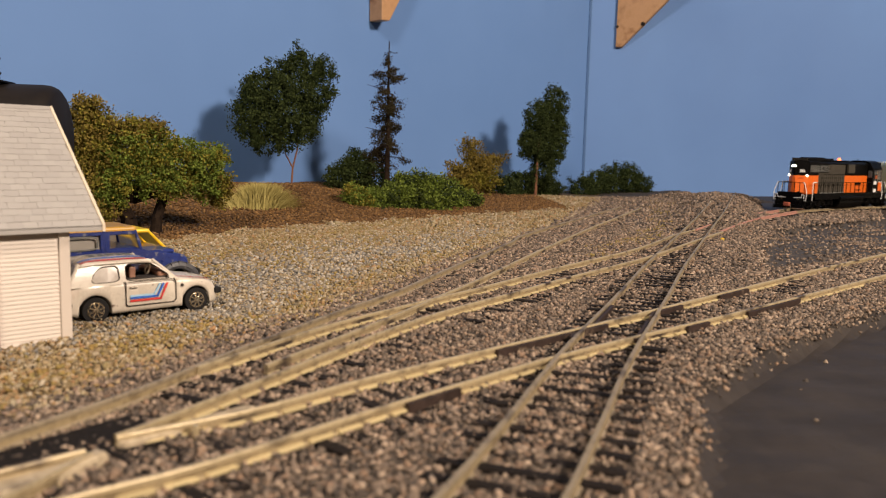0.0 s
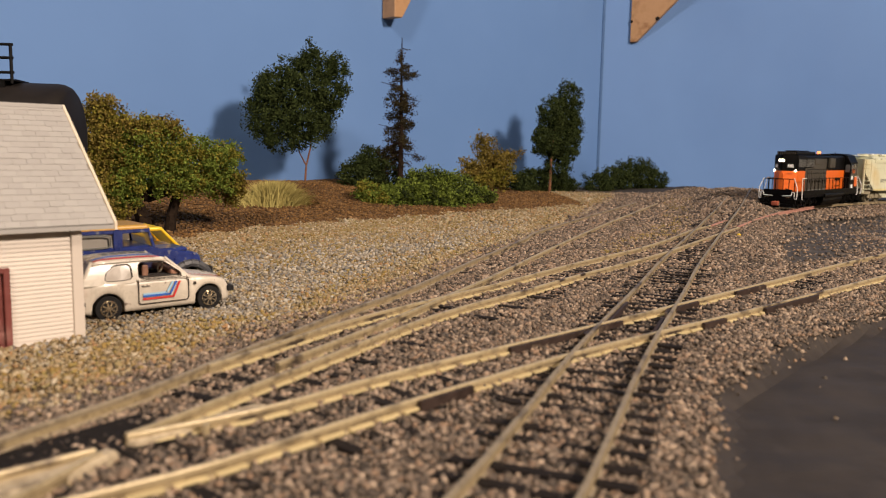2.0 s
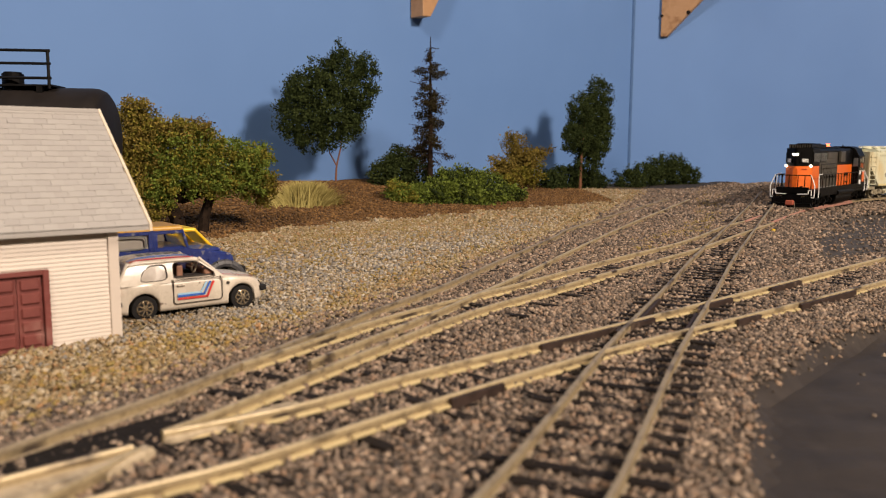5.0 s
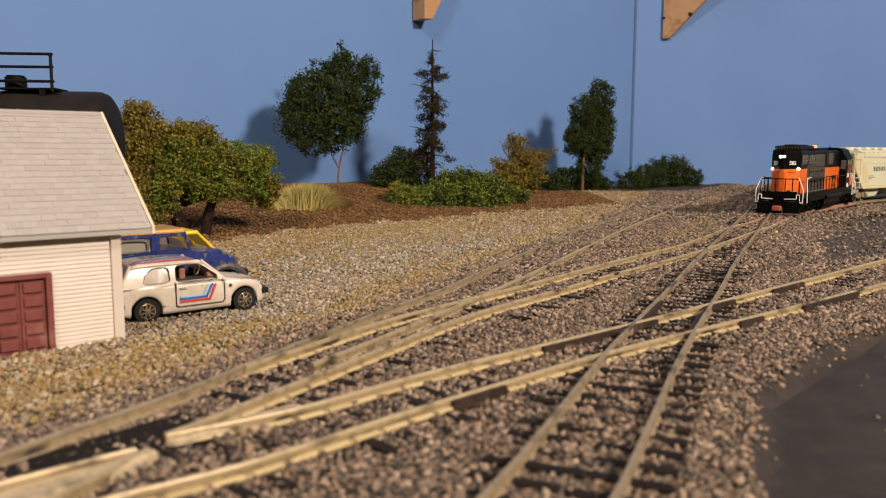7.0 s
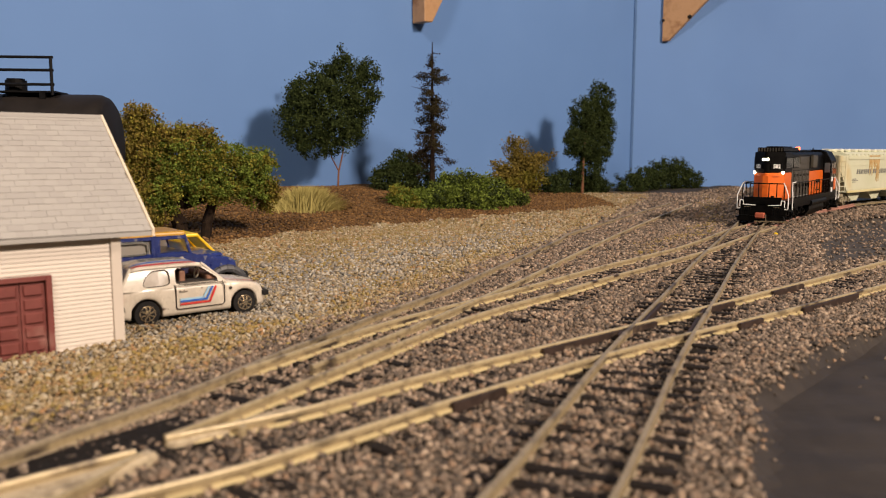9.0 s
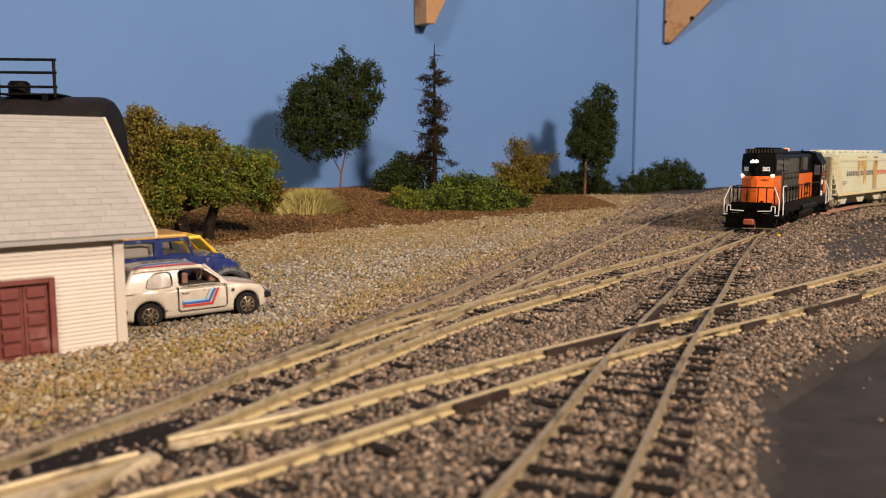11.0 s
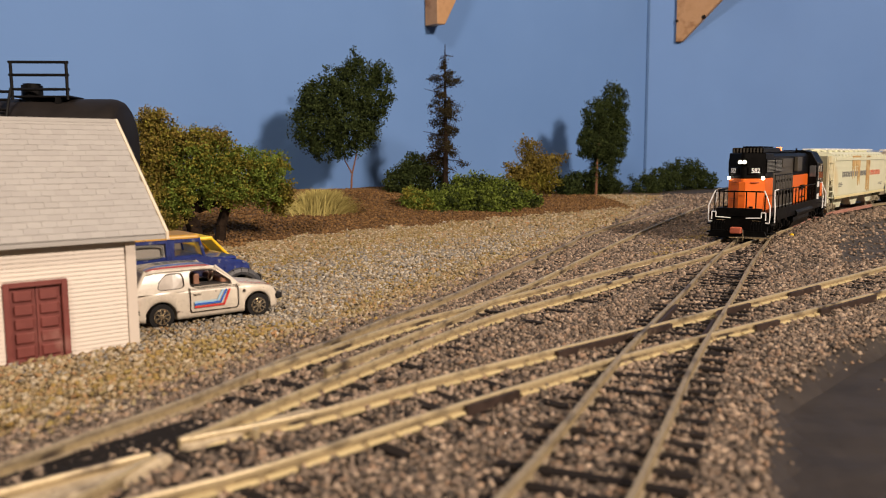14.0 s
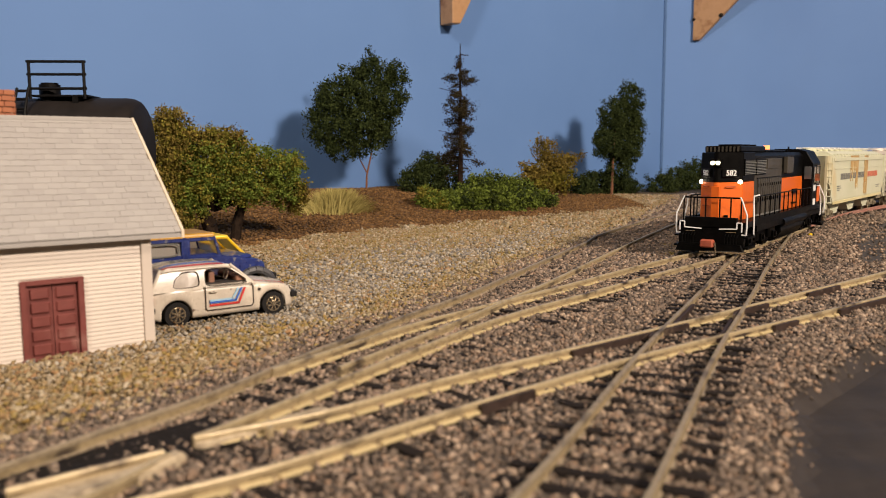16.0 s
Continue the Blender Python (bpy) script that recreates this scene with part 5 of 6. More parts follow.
    prism(bm, [(-hw, .0440), (hw, .0440), (hw, .0452), (hw - .0020, top), (-hw + .0020, top), (-hw, .0452)], "x", -.0420, .0641)
    part("hood_roof", bm, K, th)
    part("hood_band", hood(bmesh.new(), -.0420, .0090, deck, .0330, False), O, th, "orange hood panel")
    part("hood_upper", hood(bmesh.new(), -.0420, .0090, .0330, .0440, False), K, th)
    # hood doors
    for s in (-1, 1):
        for k in range(11):
            x = .0110 + k * .0044
            part("hood_door", box(bmesh.new(), x, x + .0036, *sorted((s * hw, s * (hw + .0006))), .0165, .0338, .0001), G, th)
            part("latch", box(bmesh.new(), x + .0033, x + .0037, *sorted((s * (hw + .0005), s * (hw + .0009))), .0225, .0245), K, th)
            part("latch", box(bmesh.new(), x + .0030, x + .0034, *sorted((s * (hw + .0005), s * (hw + .0009))), .0300, .0315), K, th)
        # radiator grille by the nose
        for z in (.0215, .0340):
            part("hood_seam", box(bmesh.new(), .0095, .0600, *sorted((s * hw, s * (hw + .00045))), z, z + .0004), K, th)
        part("sill_strip", box(bmesh.new(), .0095, .0600, *sorted((s * hw, s * (hw + .0006))), .0155, .0163), M["letter_grey"], th)
        part("grille_frame", box(bmesh.new(), .0450, .0830, *sorted((s * hw, s * (hw + .0005))), .0358, .0438, .0001), K, th)
        for k in range(9):
            z = .0366 + k * .00075
            part("louvre", box(bmesh.new(), .0456, .0824, *sorted((s * (hw + .0005), s * (hw + .0008))), z, z + .0003), M["letter_grey"], th)
        part("grille_post", box(bmesh.new(), .0637, .0643, *sorted((s * (hw + .0005), s * (hw + .0010))), .0360, .0435), K, th)
        part("side_panel", box(bmesh.new(), .0160, .0415, *sorted((s * hw, s * (hw + .0004))), .0386, .0436, .0001), G, th)
        part("intake_box", box(bmesh.new(), -.0080, .0060, *sorted((s * hw, s * (hw + .0022))), .0355, .0445, .0003), G, th)
        part("band_step", box(bmesh.new(), -.0260, -.0150, *sorted((s * (hw + .0002), s * (hw + .0010))), .0180, .0187), K, th)
        part("band_step", box(bmesh.new(), -.0260, -.0150, *sorted((s * (hw + .0002), s * (hw + .0010))), .0262, .0239), K, th)
    # roof gear
    bm = box(bmesh.new(), .0400, .0840, -.0084, .0084, top, .0500, .0005)
    part("radiator_housing", bm, K, th)
    for k in range(3):
        x = .0470 + k * .0125
        part("fan", cyl(bmesh.new(), (x, 0, .0500), (x, 0, .0508), .0055, seg=20), K, th)
    for k in range(9):
        part("roof_slat", box(bmesh.new(), .0841, .0845, -.0076 + k * .0018, -.0068 + k * .0018, .0473, .0497), G, th)
    part("roof_blister", box(bmesh.new(), -.0050, .0380, -.0080, .0080, top, .0484, .0005), K, th)
    part("exhaust_stack", cyl(bmesh.new(), (.020, 0, .0484), (.020, 0, .0500), .0020, seg=12), K, th)
    part("beacon", cyl(bmesh.new(), (.0035, 0, .0484), (.0035, 0, .0508), .0016, seg=12), M["beacon_red"], th, "glowing red roof beacon")
    part("roof_rail", tube(bmesh.new(), [(.0835, -.0050, .0470), (.0835, -.0050, .0495), (.0835, .0050, .0495), (.0835, .0050, .0470)], .0002, 5), K, th)
    part("horn", tube(bmesh.new(), [(-.0300, .004, .0470), (-.0300, .004, .0502)], .0005), K, th)
    # nose face: headlights, number boards, grab irons
    hl = part("headlight_housing", box(bmesh.new(), fx - .0024, fx + .0010, -.0026, .0026, .0402, .0440, .0003), K, th)
    for y in (-.0012, .0012):
        part("headlight", cyl(bmesh.new(), (fx + .0008, y, .0421), (fx + .0016, y, .0421), .0009, seg=14), M["headlight"], th, "lit warm headlight")
    cn = Vector((ch, hw - cf, 0)).normalized()
    turn = math.degrees(math.atan2(hw - cf, ch))
    for s in (-1, 1):
        mid = Vector((fx - ch * .5, s * (hw + cf) / 2, 0))
        nrm = Vector((cn.y, s * cn.x, 0))
        rz = math.degrees(math.atan2(nrm.y, nrm.x))
        m = Matrix.Translation(mid + nrm * .0002) @ Matrix.Rotation(radians(rz + 90), 4, "Z") @ Matrix.Rotation(radians(90), 4, "X")
        bd = part("number_board", box(bmesh.new(), -.0046, .0046, .0352, .0394, -.0003, .0006, .0004), K, th, m=m)
        lettering("road_number", "582", .0036, m @ pose(0, .0373, .0007), Wt, th)
        p = mid + Vector((-ch * .36, s * (hw - cf) * .36, 0)) + nrm * .0003
        part("marker_light", cyl(bmesh.new(), p + Vector((0, 0, .0332)), p + nrm * .0009 + Vector((0, 0, .0332)), .0010, seg=12), M["marker_light"], th, "lit white marker light")
        for k in range(3 if s < 0 else 1):
            z = .0310 - k * .0045
            a = mid + nrm * .0001 + Vector((-nrm.y, nrm.x, 0)) * .0022 + Vector((0, 0, z))
            b = mid + nrm * .0001 - Vector((-nrm.y, nrm.x, 0)) * .0022 + Vector((0, 0, z))
            o = nrm * .0008
            part("grab_iron", tube(bmesh.new(), [a, a + o, b + o, b], .00022, 5), M["coupler_red"], th)
    part("nose_door", box(bmesh.new(), fx - .0030, fx + .0002, -.0018, .0018, .0165, .0312, .0001), O, th)
    part("latch", box(bmesh.new(), fx - .0040, fx - .0020, .0036, .0052, .0155, .0178), K, th)
    # cab
    cx0, cx1 = -.0640, -.0420
    side = [(-.0154, deck), (.0154, deck), (.0154, .0405), (.0115, .0474), (.0060, .0490), (-.0060, .0490), (-.0115, .0474), (-.0154, .0405)]
    part("cab", prism(bmesh.new(), side, "x", cx0, cx1, .0003), K, th)
    for s in (-1, 1):
        part("cab_window", box(bmesh.new(), cx0 + .0035, cx0 + .0115, *sorted((s * .0154, s * .0158)), .0285, .0385, .0002), M["loco_glass"], th)
        part("cab_window", box(bmesh.new(), cx0 + .0130, cx1 - .0025, *sorted((s * .0154, s * .0158)), .0285, .0385, .0002), M["loco_glass"], th)
        part("window_frame", tube(bmesh.new(), [(cx0 + .0125, s * .0159, .0280), (cx0 + .0125, s * .0159, .0390), (cx0 + .0030, s * .0159, .0390), (cx0 + .0030, s * .0159, .0280), (cx0 + .0125, s * .0159, .0280)], .0003, 5), M["chrome"], th)
        part("mirror", box(bmesh.new(), cx1 - .0040, cx1 - .0030, *sorted((s * .0160, s * .0190)), .0300, .0345, .0002), M["chrome"], th)
        part("cab_front_window", box(bmesh.new(), cx1, cx1 + .0004, *sorted((s * .0108, s * .0148)), .0310, .0385, .0002), M["marker_glass"], th)
        part("cab_band", box(bmesh.new(), cx0, cx0 + .0080, *sorted((s * .0154, s * .0156)), deck + .002, .0262), O, th)
        for k, z in enumerate((.0258, .0175)):
            part("lettering_bar", box(bmesh.new(), cx0 + .0125, cx0 + .0185, *sorted((s * .0154, s * .0157)), z - .0018, z + .0018), Wt, th, "white unreadable lettering block")
    # short hood behind the cab
    part("short_hood", hood(bmesh.new(), rx, cx0, deck, .0330, False), O, th, "orange short hood")
    part("short_hood_top", hood(bmesh.new(), rx, cx0, .0330, top, False), K, th)
    # underframe
    part("fuel_tank", prism(bmesh.new(), [(-.0135, .0125), (-.0145, .0055), (-.0115, .0012), (.0115, .0012), (.0145, .0055), (.0135, .0125)], "x", -.0260, .0260, .0004), K, th)
    for s in (-1, 1):
        part("air_tank", cyl(bmesh.new(), (-.022, s * .0152, .0105), (.030, s * .0152, .0105), .0022, seg=14), K, th)
    # walkway railings
    for s in (-1, 1):
        y = s * .0151
        xs = [.0820, .0725, .0630, .0535, .0440, .0345, .0250, .0155, .0060, -.0035, -.0130, -.0225, -.0320, -.0400]
        for x in xs:
            part("stanchion", tube(bmesh.new(), [(x, y, deck), (x, y, .0262)], .00032, 5), K, th)
        part("handrail", tube(bmesh.new(), [(xs[0], y, .0262), (xs[-1], y, .0262)], .00034, 6), K, th)
        part("walkway_edge", box(bmesh.new(), -.041, .083, *sorted((s * .0153, s * .0159)), .0125, .0160), K, th)
    ys = (-.0132, -.0085, -.0030, .0035, .0085, .0132)
    for xe in (.0972, -.0762):
        for y in ys:
            part("stanchion", tube(bmesh.new(), [(xe, y, deck), (xe, y, .0262)], .00036, 5), K, th)
        part("handrail", tube(bmesh.new(), [(xe, ys[0], .0262), (xe, ys[-1], .0262)], .00036, 6), K, th)
    t1 = truck(th, .0600, (-.0205, 0, .0205), .0057, K, K)
    t2 = truck(th, -.0490, (-.0205, 0, .0205), .0057, K, K)
    return th, [t1, t2]


M["marker_glass"] = mat("marker_glass", [(.06, .065, .07), (.10, .10, .10)], 100, .1)


# ---- covered hopper wagon ----
def build_hopper(paint, label, streaks, letters):
    th = thing("hopper_wagon", pose(0, 0, 0), label, "freight wagon", "train wagons")
    hl, w = .0850, .0176
    # side: top chord, flat upper band, long bulged side, sill
    sec = [(-.0125, .0470), (.0125, .0470), (w - .0010, .0445), (w, .0440), (w, .0150), (w - .0006, .0125), (-w + .0006, .0125), (-w, .0150), (-w, .0440), (-w + .0010, .0445)]
    part("body", prism(bmesh.new(), sec, "x", -.0690, .0690, .0003), paint, th)
    for s in (-1, 1):
        for y0, y1, z0, z1 in ((w, w + .0006, .0405, .0426), (w, w + .0006, .0122, .0140)):
            part("side_chord", box(bmesh.new(), -.0690, .0690, *sorted((s * y0, s * y1)), z0, z1, .0001), paint if z0 > .02 else M["hopper_sill"], th)
        part("side_crease", box(bmesh.new(), -.0690, .0690, *sorted((s * w, s * (w + .0003))), .0352, .0358), paint, th)
        for k in range(18):
            x = -.0660 + k * .00776
            part("roof_tab", box(bmesh.new(), x, x + .0030, *sorted((s * (w - .0008), s * (w + .0002))), .0432, .0452, .0001), paint, th)
        for xe in (-1, 1):
            part("end_sheet", prism(bmesh.new(), [(xe * .0690, .0440), (xe * .0690, .0140), (xe * .0810, .0300), (xe * .0810, .0440)], "y", *sorted((s * (w - .0012), s * w))), paint, th)
            part("corner_post", box(bmesh.new(), *sorted((xe * .0815, xe * .0832)), *sorted((s * (w - .0018), s * w)), .0100, .0440, .0002), paint, th)
            for k in range(7):
                part("ladder_rung", tube(bmesh.new(), [(xe * .0832, s * (w + .0004), .0140 + k * .0042), (xe * .0740, s * (w + .0004), .0140 + k * .0042)], .0003, 5), paint, th)
            part("ladder_side", tube(bmesh.new(), [(xe * .0740, s * (w + .0003), .0130), (xe * .0740, s * (w + .0003), .0430)], .0003, 5), paint, th)
    for xe in (-1, 1):
        part("end_slope", prism(bmesh.new(), [(xe * .0690, .0440), (xe * .0690, .0125), (xe * .0660, .0125), (xe * .0800, .0440)], "y", -w + .0014, w - .0014), paint, th)
        part("end_sill", box(bmesh.new(), *sorted((xe * .0690, xe * .0850)), -.0150, .0150, .0085, .0115, .0003), M["truck_tan"], th)
        part("coupler", box(bmesh.new(), *sorted((xe * .0850, xe * .0925)), -.0016, .0016, .0045, .0072, .0004), M["tyre"], th)
    # roof walk and hatches
    part("running_board", box(bmesh.new(), -.0800, .0800, -.0035, .0035, .0476, .0482), paint, th)
    for k in range(10):
        x = -.0610 + k * .01355
        part("hatch", cyl(bmesh.new(), (x, 0, .0470), (x, 0, .0492), .0046, seg=16), paint, th)
        part("hatch_latch", box(bmesh.new(), x - .0012, x + .0012, -.0085, .0085, .0484, .0496, .0002), M["white_paint"], th)
    for k in range(3):
        x = -.042 + k * .042
        part("outlet_bay", prism(bmesh.new(), [(x - .0150, .0125), (x + .0150, .0125), (x + .0060, .0045), (x - .0060, .0045)], "y", -.0120, .0120), paint, th)
    # stains and lettering blocks on both sides
    for s in (-1, 1):
        for x, ww, z0, z1 in [(-s * q[0], *q[1:]) for q in streaks]:
            bm = bmesh.new()
            prism(bm, [(x - ww, z1), (x + ww, z1), (x + ww * .5, (z0 + z1) / 2), (x + ww * .35, z0), (x - ww * .4, z0), (x - ww * .45, (z0 + z1) / 2)], "y", *sorted((s * (w + .0001), s * (w + .00035))))
            part("rust_streak", bm, M["rust"] if ww < .0015 else M["rust_wash"], th, "rust-brown streak")
        for x0, x1, z0, z1, mt in letters:
            part("lettering_bar", box(bmesh.new(), *sorted((-s * x0, -s * x1)), *sorted((s * (w + .0001), s * (w + .00030))), z0, z1), mt, th)
    # the wagon is a fifth longer than its plan above
    for o in th.children:
        for v in o.data.vertices:
            v.co.x *= 1.2
    t1 = truck(th, .0720, (-.0098, .0098), .0052, M["truck_tan"], M["truck_tan"], .0122)
    t2 = truck(th, -.0720, (-.0098, .0098), .0052, M["truck_tan"], M["truck_tan"], .0122)
    return th, [t1, t2]


M["hopper_sill"] = mat("hopper_sill", [(.58, .50, .24), (.66, .60, .36)], 60, .6)
M["rust_wash"] = mat("rust_wash", [(.50, .27, .08), (.58, .46, .24), (.52, .36, .15)], 150, .8)


def word_bars(x0, n, pitch, z, h, mt):
    return [(x0 + k * pitch, x0 + k * pitch + pitch * .62, z - h / 2, z + h / 2, mt) for k in range(n)]


def rust_runs():
    """Two washes of many thin runs: half width and span of each."""
    rng = np.random.RandomState(17)
    out = [(x, rng.uniform(.0005, .0016), rng.uniform(.0255, .0395) - .006 * (x > -.014), .0440) for x in np.linspace(-.028, -.008, 17)]
    return out + [(x, rng.uniform(.0005, .0016), rng.uniform(.0140, .0300), .0440) for x in np.linspace(.0110, .0195, 9)]


LG, LR = M["letter_grey"], M["letter_red"]
LOCO = build_loco()
CREAM = build_hopper(M["hopper_cream"], "cream covered hopper wagon with rust streaks and bars", rust_runs(),
                     word_bars(-.052, 7, .0042, .0300, .0040, LG) + word_bars(-.020, 8, .0040, .0300, .0040, LG) + word_bars(.020, 8, .0042, .0300, .0040, LR)
                     + [(-.060, -.052, .0235, .0240, LG), (-.060, -.050, .0222, .0227, LG), (-.060, -.054, .0209, .0214, LG), (.050, .062, .0205, .0210, LG), (.050, .060, .0190, .0195, LG)])
PALE = build_hopper(M["hopper_white"], "off-white covered hopper wagon with faded grey bars", [(.020, .0025, .030, .0440)],
                    word_bars(-.058, 6, .0044, .0290, .0046, LG) + [(-.060, -.040, .0240, .0245, LG), (-.060, -.046, .0222, .0227, LG)])
TANK_TAIL = build_hopper(M["hopper_white"], "off-white covered hopper wagon at the train's tail", [], word_bars(-.058, 6, .0044, .0290, .0046, LG))


# ---- motion: distance of the leading pilot from the near end of the curve, second by second ----
PROGRESS = [(0, .7431), (.5, .7215), (1, .6960), (1.5, .6715), (2, .6500), (2.5, .6335), (3, .6190), (3.5, .6065), (4, .5960), (5.25, .5660), (6.5, .5365), (7, .5225), (7.5, .5095), (8, .4970), (8.5, .4830), (9, .4690),
            (10.25, .4400), (11.5, .4165), (12, .4110), (12.5, .4030), (13, .3930), (13.5, .3790), (14, .3620), (14.5, .3425), (15, .3230), (15.5, .3035), (16, .2850)]
LINE = spline(TRAIN, .002)
LINE_S = np.r_[0, np.cumsum(np.linalg.norm(np.diff(LINE, axis=0), axis=1))]


def on_line(s):
    return Vector([float(np.interp(s, LINE_S, LINE[:, k])) for k in range(3)])


def heading(s):
    d = on_line(s - .006) - on_line(s + .006)
    return math.degrees(math.atan2(d.y, d.x))


def train_rows(gap, ahead, behind):
    """Rows of a vehicle whose middle runs gap metres behind the pilot and whose trucks stand ahead and behind of it."""
    body, front, rear = [], [], []
    for t, s in PROGRESS:
        a, b = on_line(s + gap - ahead), on_line(s + gap + behind)
        c = a.lerp(b, ahead / (ahead + behind))
        rz = math.degrees(math.atan2(a.y - b.y, a.x - b.x))
        body.append((t, pose(c.x, c.y, c.z + RAIL_TOP, 0, 0, rz)))
        front.append((t, pose(ahead, 0, 0, 0, 0, heading(s + gap - ahead) - rz)))
        rear.append((t, pose(-behind, 0, 0, 0, 0, heading(s + gap + behind) - rz)))
    return body, front, rear


def motions():
    for (th, trucks), gap, ahead, behind in ((LOCO, .0985, .0600, .0490), (CREAM, .2830, .0720, .0720), (PALE, .4980, .0720, .0720), (TANK_TAIL, .7130, .0720, .0720)):
        body, front, rear = train_rows(gap, ahead, behind)
        walk(th, body)
        walk(trucks[0], front)
        walk(trucks[1], rear)


# ---- trees and bushes ----
def foliage(name, blobs, n, size, material, parent, seed, shell_=.45, squash=1.0, smooth=False):
    """Small leaves over ragged clumps. blobs: (x, y, z, rx, ry, rz)."""
    rng = np.random.RandomState(seed)
    B = np.array(blobs, float)
    vol = (B[:, 3] * B[:, 4] * B[:, 5]) ** (2 / 3)
    pick = rng.choice(len(B), n, p=vol / vol.sum())
    d = rng.normal(size=(n, 3))
    d /= np.linalg.norm(d, axis=1)[:, None]
    lump = 1 + .16 * np.sin(d[:, 0] * 7 + pick) * np.sin(d[:, 1] * 6 + 1.3 * pick) + .12 * np.sin(d[:, 2] * 9 + 2.1 * pick + d[:, 0] * 5)
    r = (1 - shell_ * rng.uniform(0, 1, n) ** 1.6) * lump * (1 + .05 * rng.normal(size=n))
    C = B[pick, :3] + d * r[:, None] * B[pick, 3:]
    # gather two thirds of the leaves into tufts so that the crown has lit knobs and dark hollows
    tufts = max(12, n // 90)
    hub = C[rng.choice(n, tufts, replace=False)]
    own = rng.randint(0, tufts, n)
    tight = rng.uniform(0, 1, n) < .66
    off = rng.normal(size=(n, 3)) * (size * 1.9)
    C[tight] = (hub[own] + off)[tight]
    u = rng.normal(size=(n, 3)) + d * .2
    u /= np.linalg.norm(u, axis=1)[:, None]
    v = np.cross(u, rng.normal(size=(n, 3)))
    v /= np.linalg.norm(v, axis=1)[:, None]
    s = size * rng.uniform(.55, 1.25, n)[:, None]
    w = np.cross(u, v)
    V = np.stack([C - u * s, C + v * s * .7 + w * s * .25, C + u * s, C - v * s * .7 + w * s * .25], 1)
    F = np.arange(4 * n, dtype=np.int32)
    me = bpy.data.meshes.new(name)
    me.vertices.add(4 * n)
    me.vertices.foreach_set("co", V.reshape(-1))
    me.loops.add(4 * n)
    me.loops.foreach_set("vertex_index", F)
    me.polygons.add(n)
    me.polygons.foreach_set("loop_start", np.arange(0, 4 * n, 4, dtype=np.int32))
    me.materials.append(material)
    me.update(calc_edges=True)
    o = new(name, me)
    if parent is not None:
        o.parent = parent
    return o


def limb(pts, r0, r1, seg=7):
    bm = bmesh.new()
    n = len(pts) - 1
    for i, (a, b) in enumerate(zip(pts[:-1], pts[1:])):
        cyl(bm, a, b, r0 + (r1 - r0) * i / n, r0 + (r1 - r0) * (i + 1) / n, seg=seg)
    return bm


def rooted(name, x, y, label, category, group=""):
    return thing(name, pose(x, y, ground_z(x, y) - .0006), label, category, group)


# round dark tree on a bare forked stem
t = rooted("tree", -.0691, .7176, "dark green round-crowned tree on a thin forked stem", "tree", "layout trees")
z0 = t.matrix_world.translation.z
part("trunk", limb([(0, 0, 0), (.0005, 0, .010), (.001, 0, .016)], .0010, .0008), M["bark_tan"], t)
part("branch", limb([(.001, 0, .016), (-.005, -.002, .028), (-.007, -.002, .045)], .0007, .0005), M["bark_tan"], t)
part("branch", limb([(.001, 0, .016), (.005, .003, .034), (.004, .003, .052)], .0008, .0006), M["bark_tan"], t)
def along(a, z, ra, rz, depth=.8):
    """A clump given by its place along the backdrop."""
    return (a * WD.x, a * WD.y, z, ra, ra * depth, rz)


foliage("crown", [along(q[0] + .003, *q[1:]) for q in ((-.020, .064, .036, .035), (-.038, .058, .024, .026), (-.006, .052, .026, .017), (.008, .092, .031, .026), (.010, .103, .022, .014), (.024, .080, .015, .026), (-.028, .080, .026, .020), (.014, .060, .016, .020))],
        42000, .00105, M["leaf_dark"], t, 3)

# scraggly spruce
t = rooted("spruce", .0166, .7415, "scraggly dark brown spruce with bare lower twigs", "tree", "layout trees")
part("trunk", limb([(0, 0, 0), (.0004, 0, .05), (0, 0, .10), (.0002, 0, .143)], .0030, .0004), M["bark"], t)
rng = np.random.RandomState(9)
tiers = []
for k in range(62):
    z = .026 + .108 * (k / 62) ** 1.05 + rng.uniform(-.003, .003)
    a = rng.uniform(0, 6.283)
    reach = (.027 * (1 - (z - .020) / .128) ** .75 + .002) * rng.uniform(.35, 1.15)
    end = (math.cos(a) * reach, math.sin(a) * reach, z - reach * rng.uniform(.0, .35))
    part("branch", limb([(0, 0, z), (end[0] * .5, end[1] * .5, z - reach * .02), end], .0006, .00025, 5), M["bark"], t)
    if rng.uniform() < .80:
        for q in (.35, .65, .92):
            r = (reach * .26 + .0018) * rng.uniform(.6, 1.3)
            tiers.append((end[0] * q, end[1] * q, z + (end[2] - z) * q + .0005, r, r, r * rng.uniform(.5, 1.0)))
for z, a in ((.040, 3.6), (.046, 3.9), (.060, 3.7), (.098, 3.8)):
    part("branch", limb([(0, 0, z), (math.cos(a) * .024, math.sin(a) * .024, z + .004)], .0005, .0002, 5), M["bark"], t, "bare dead twig")
foliage("needles", tiers, 11000, .00085, M["leaf_brown"], t, 4, .95)

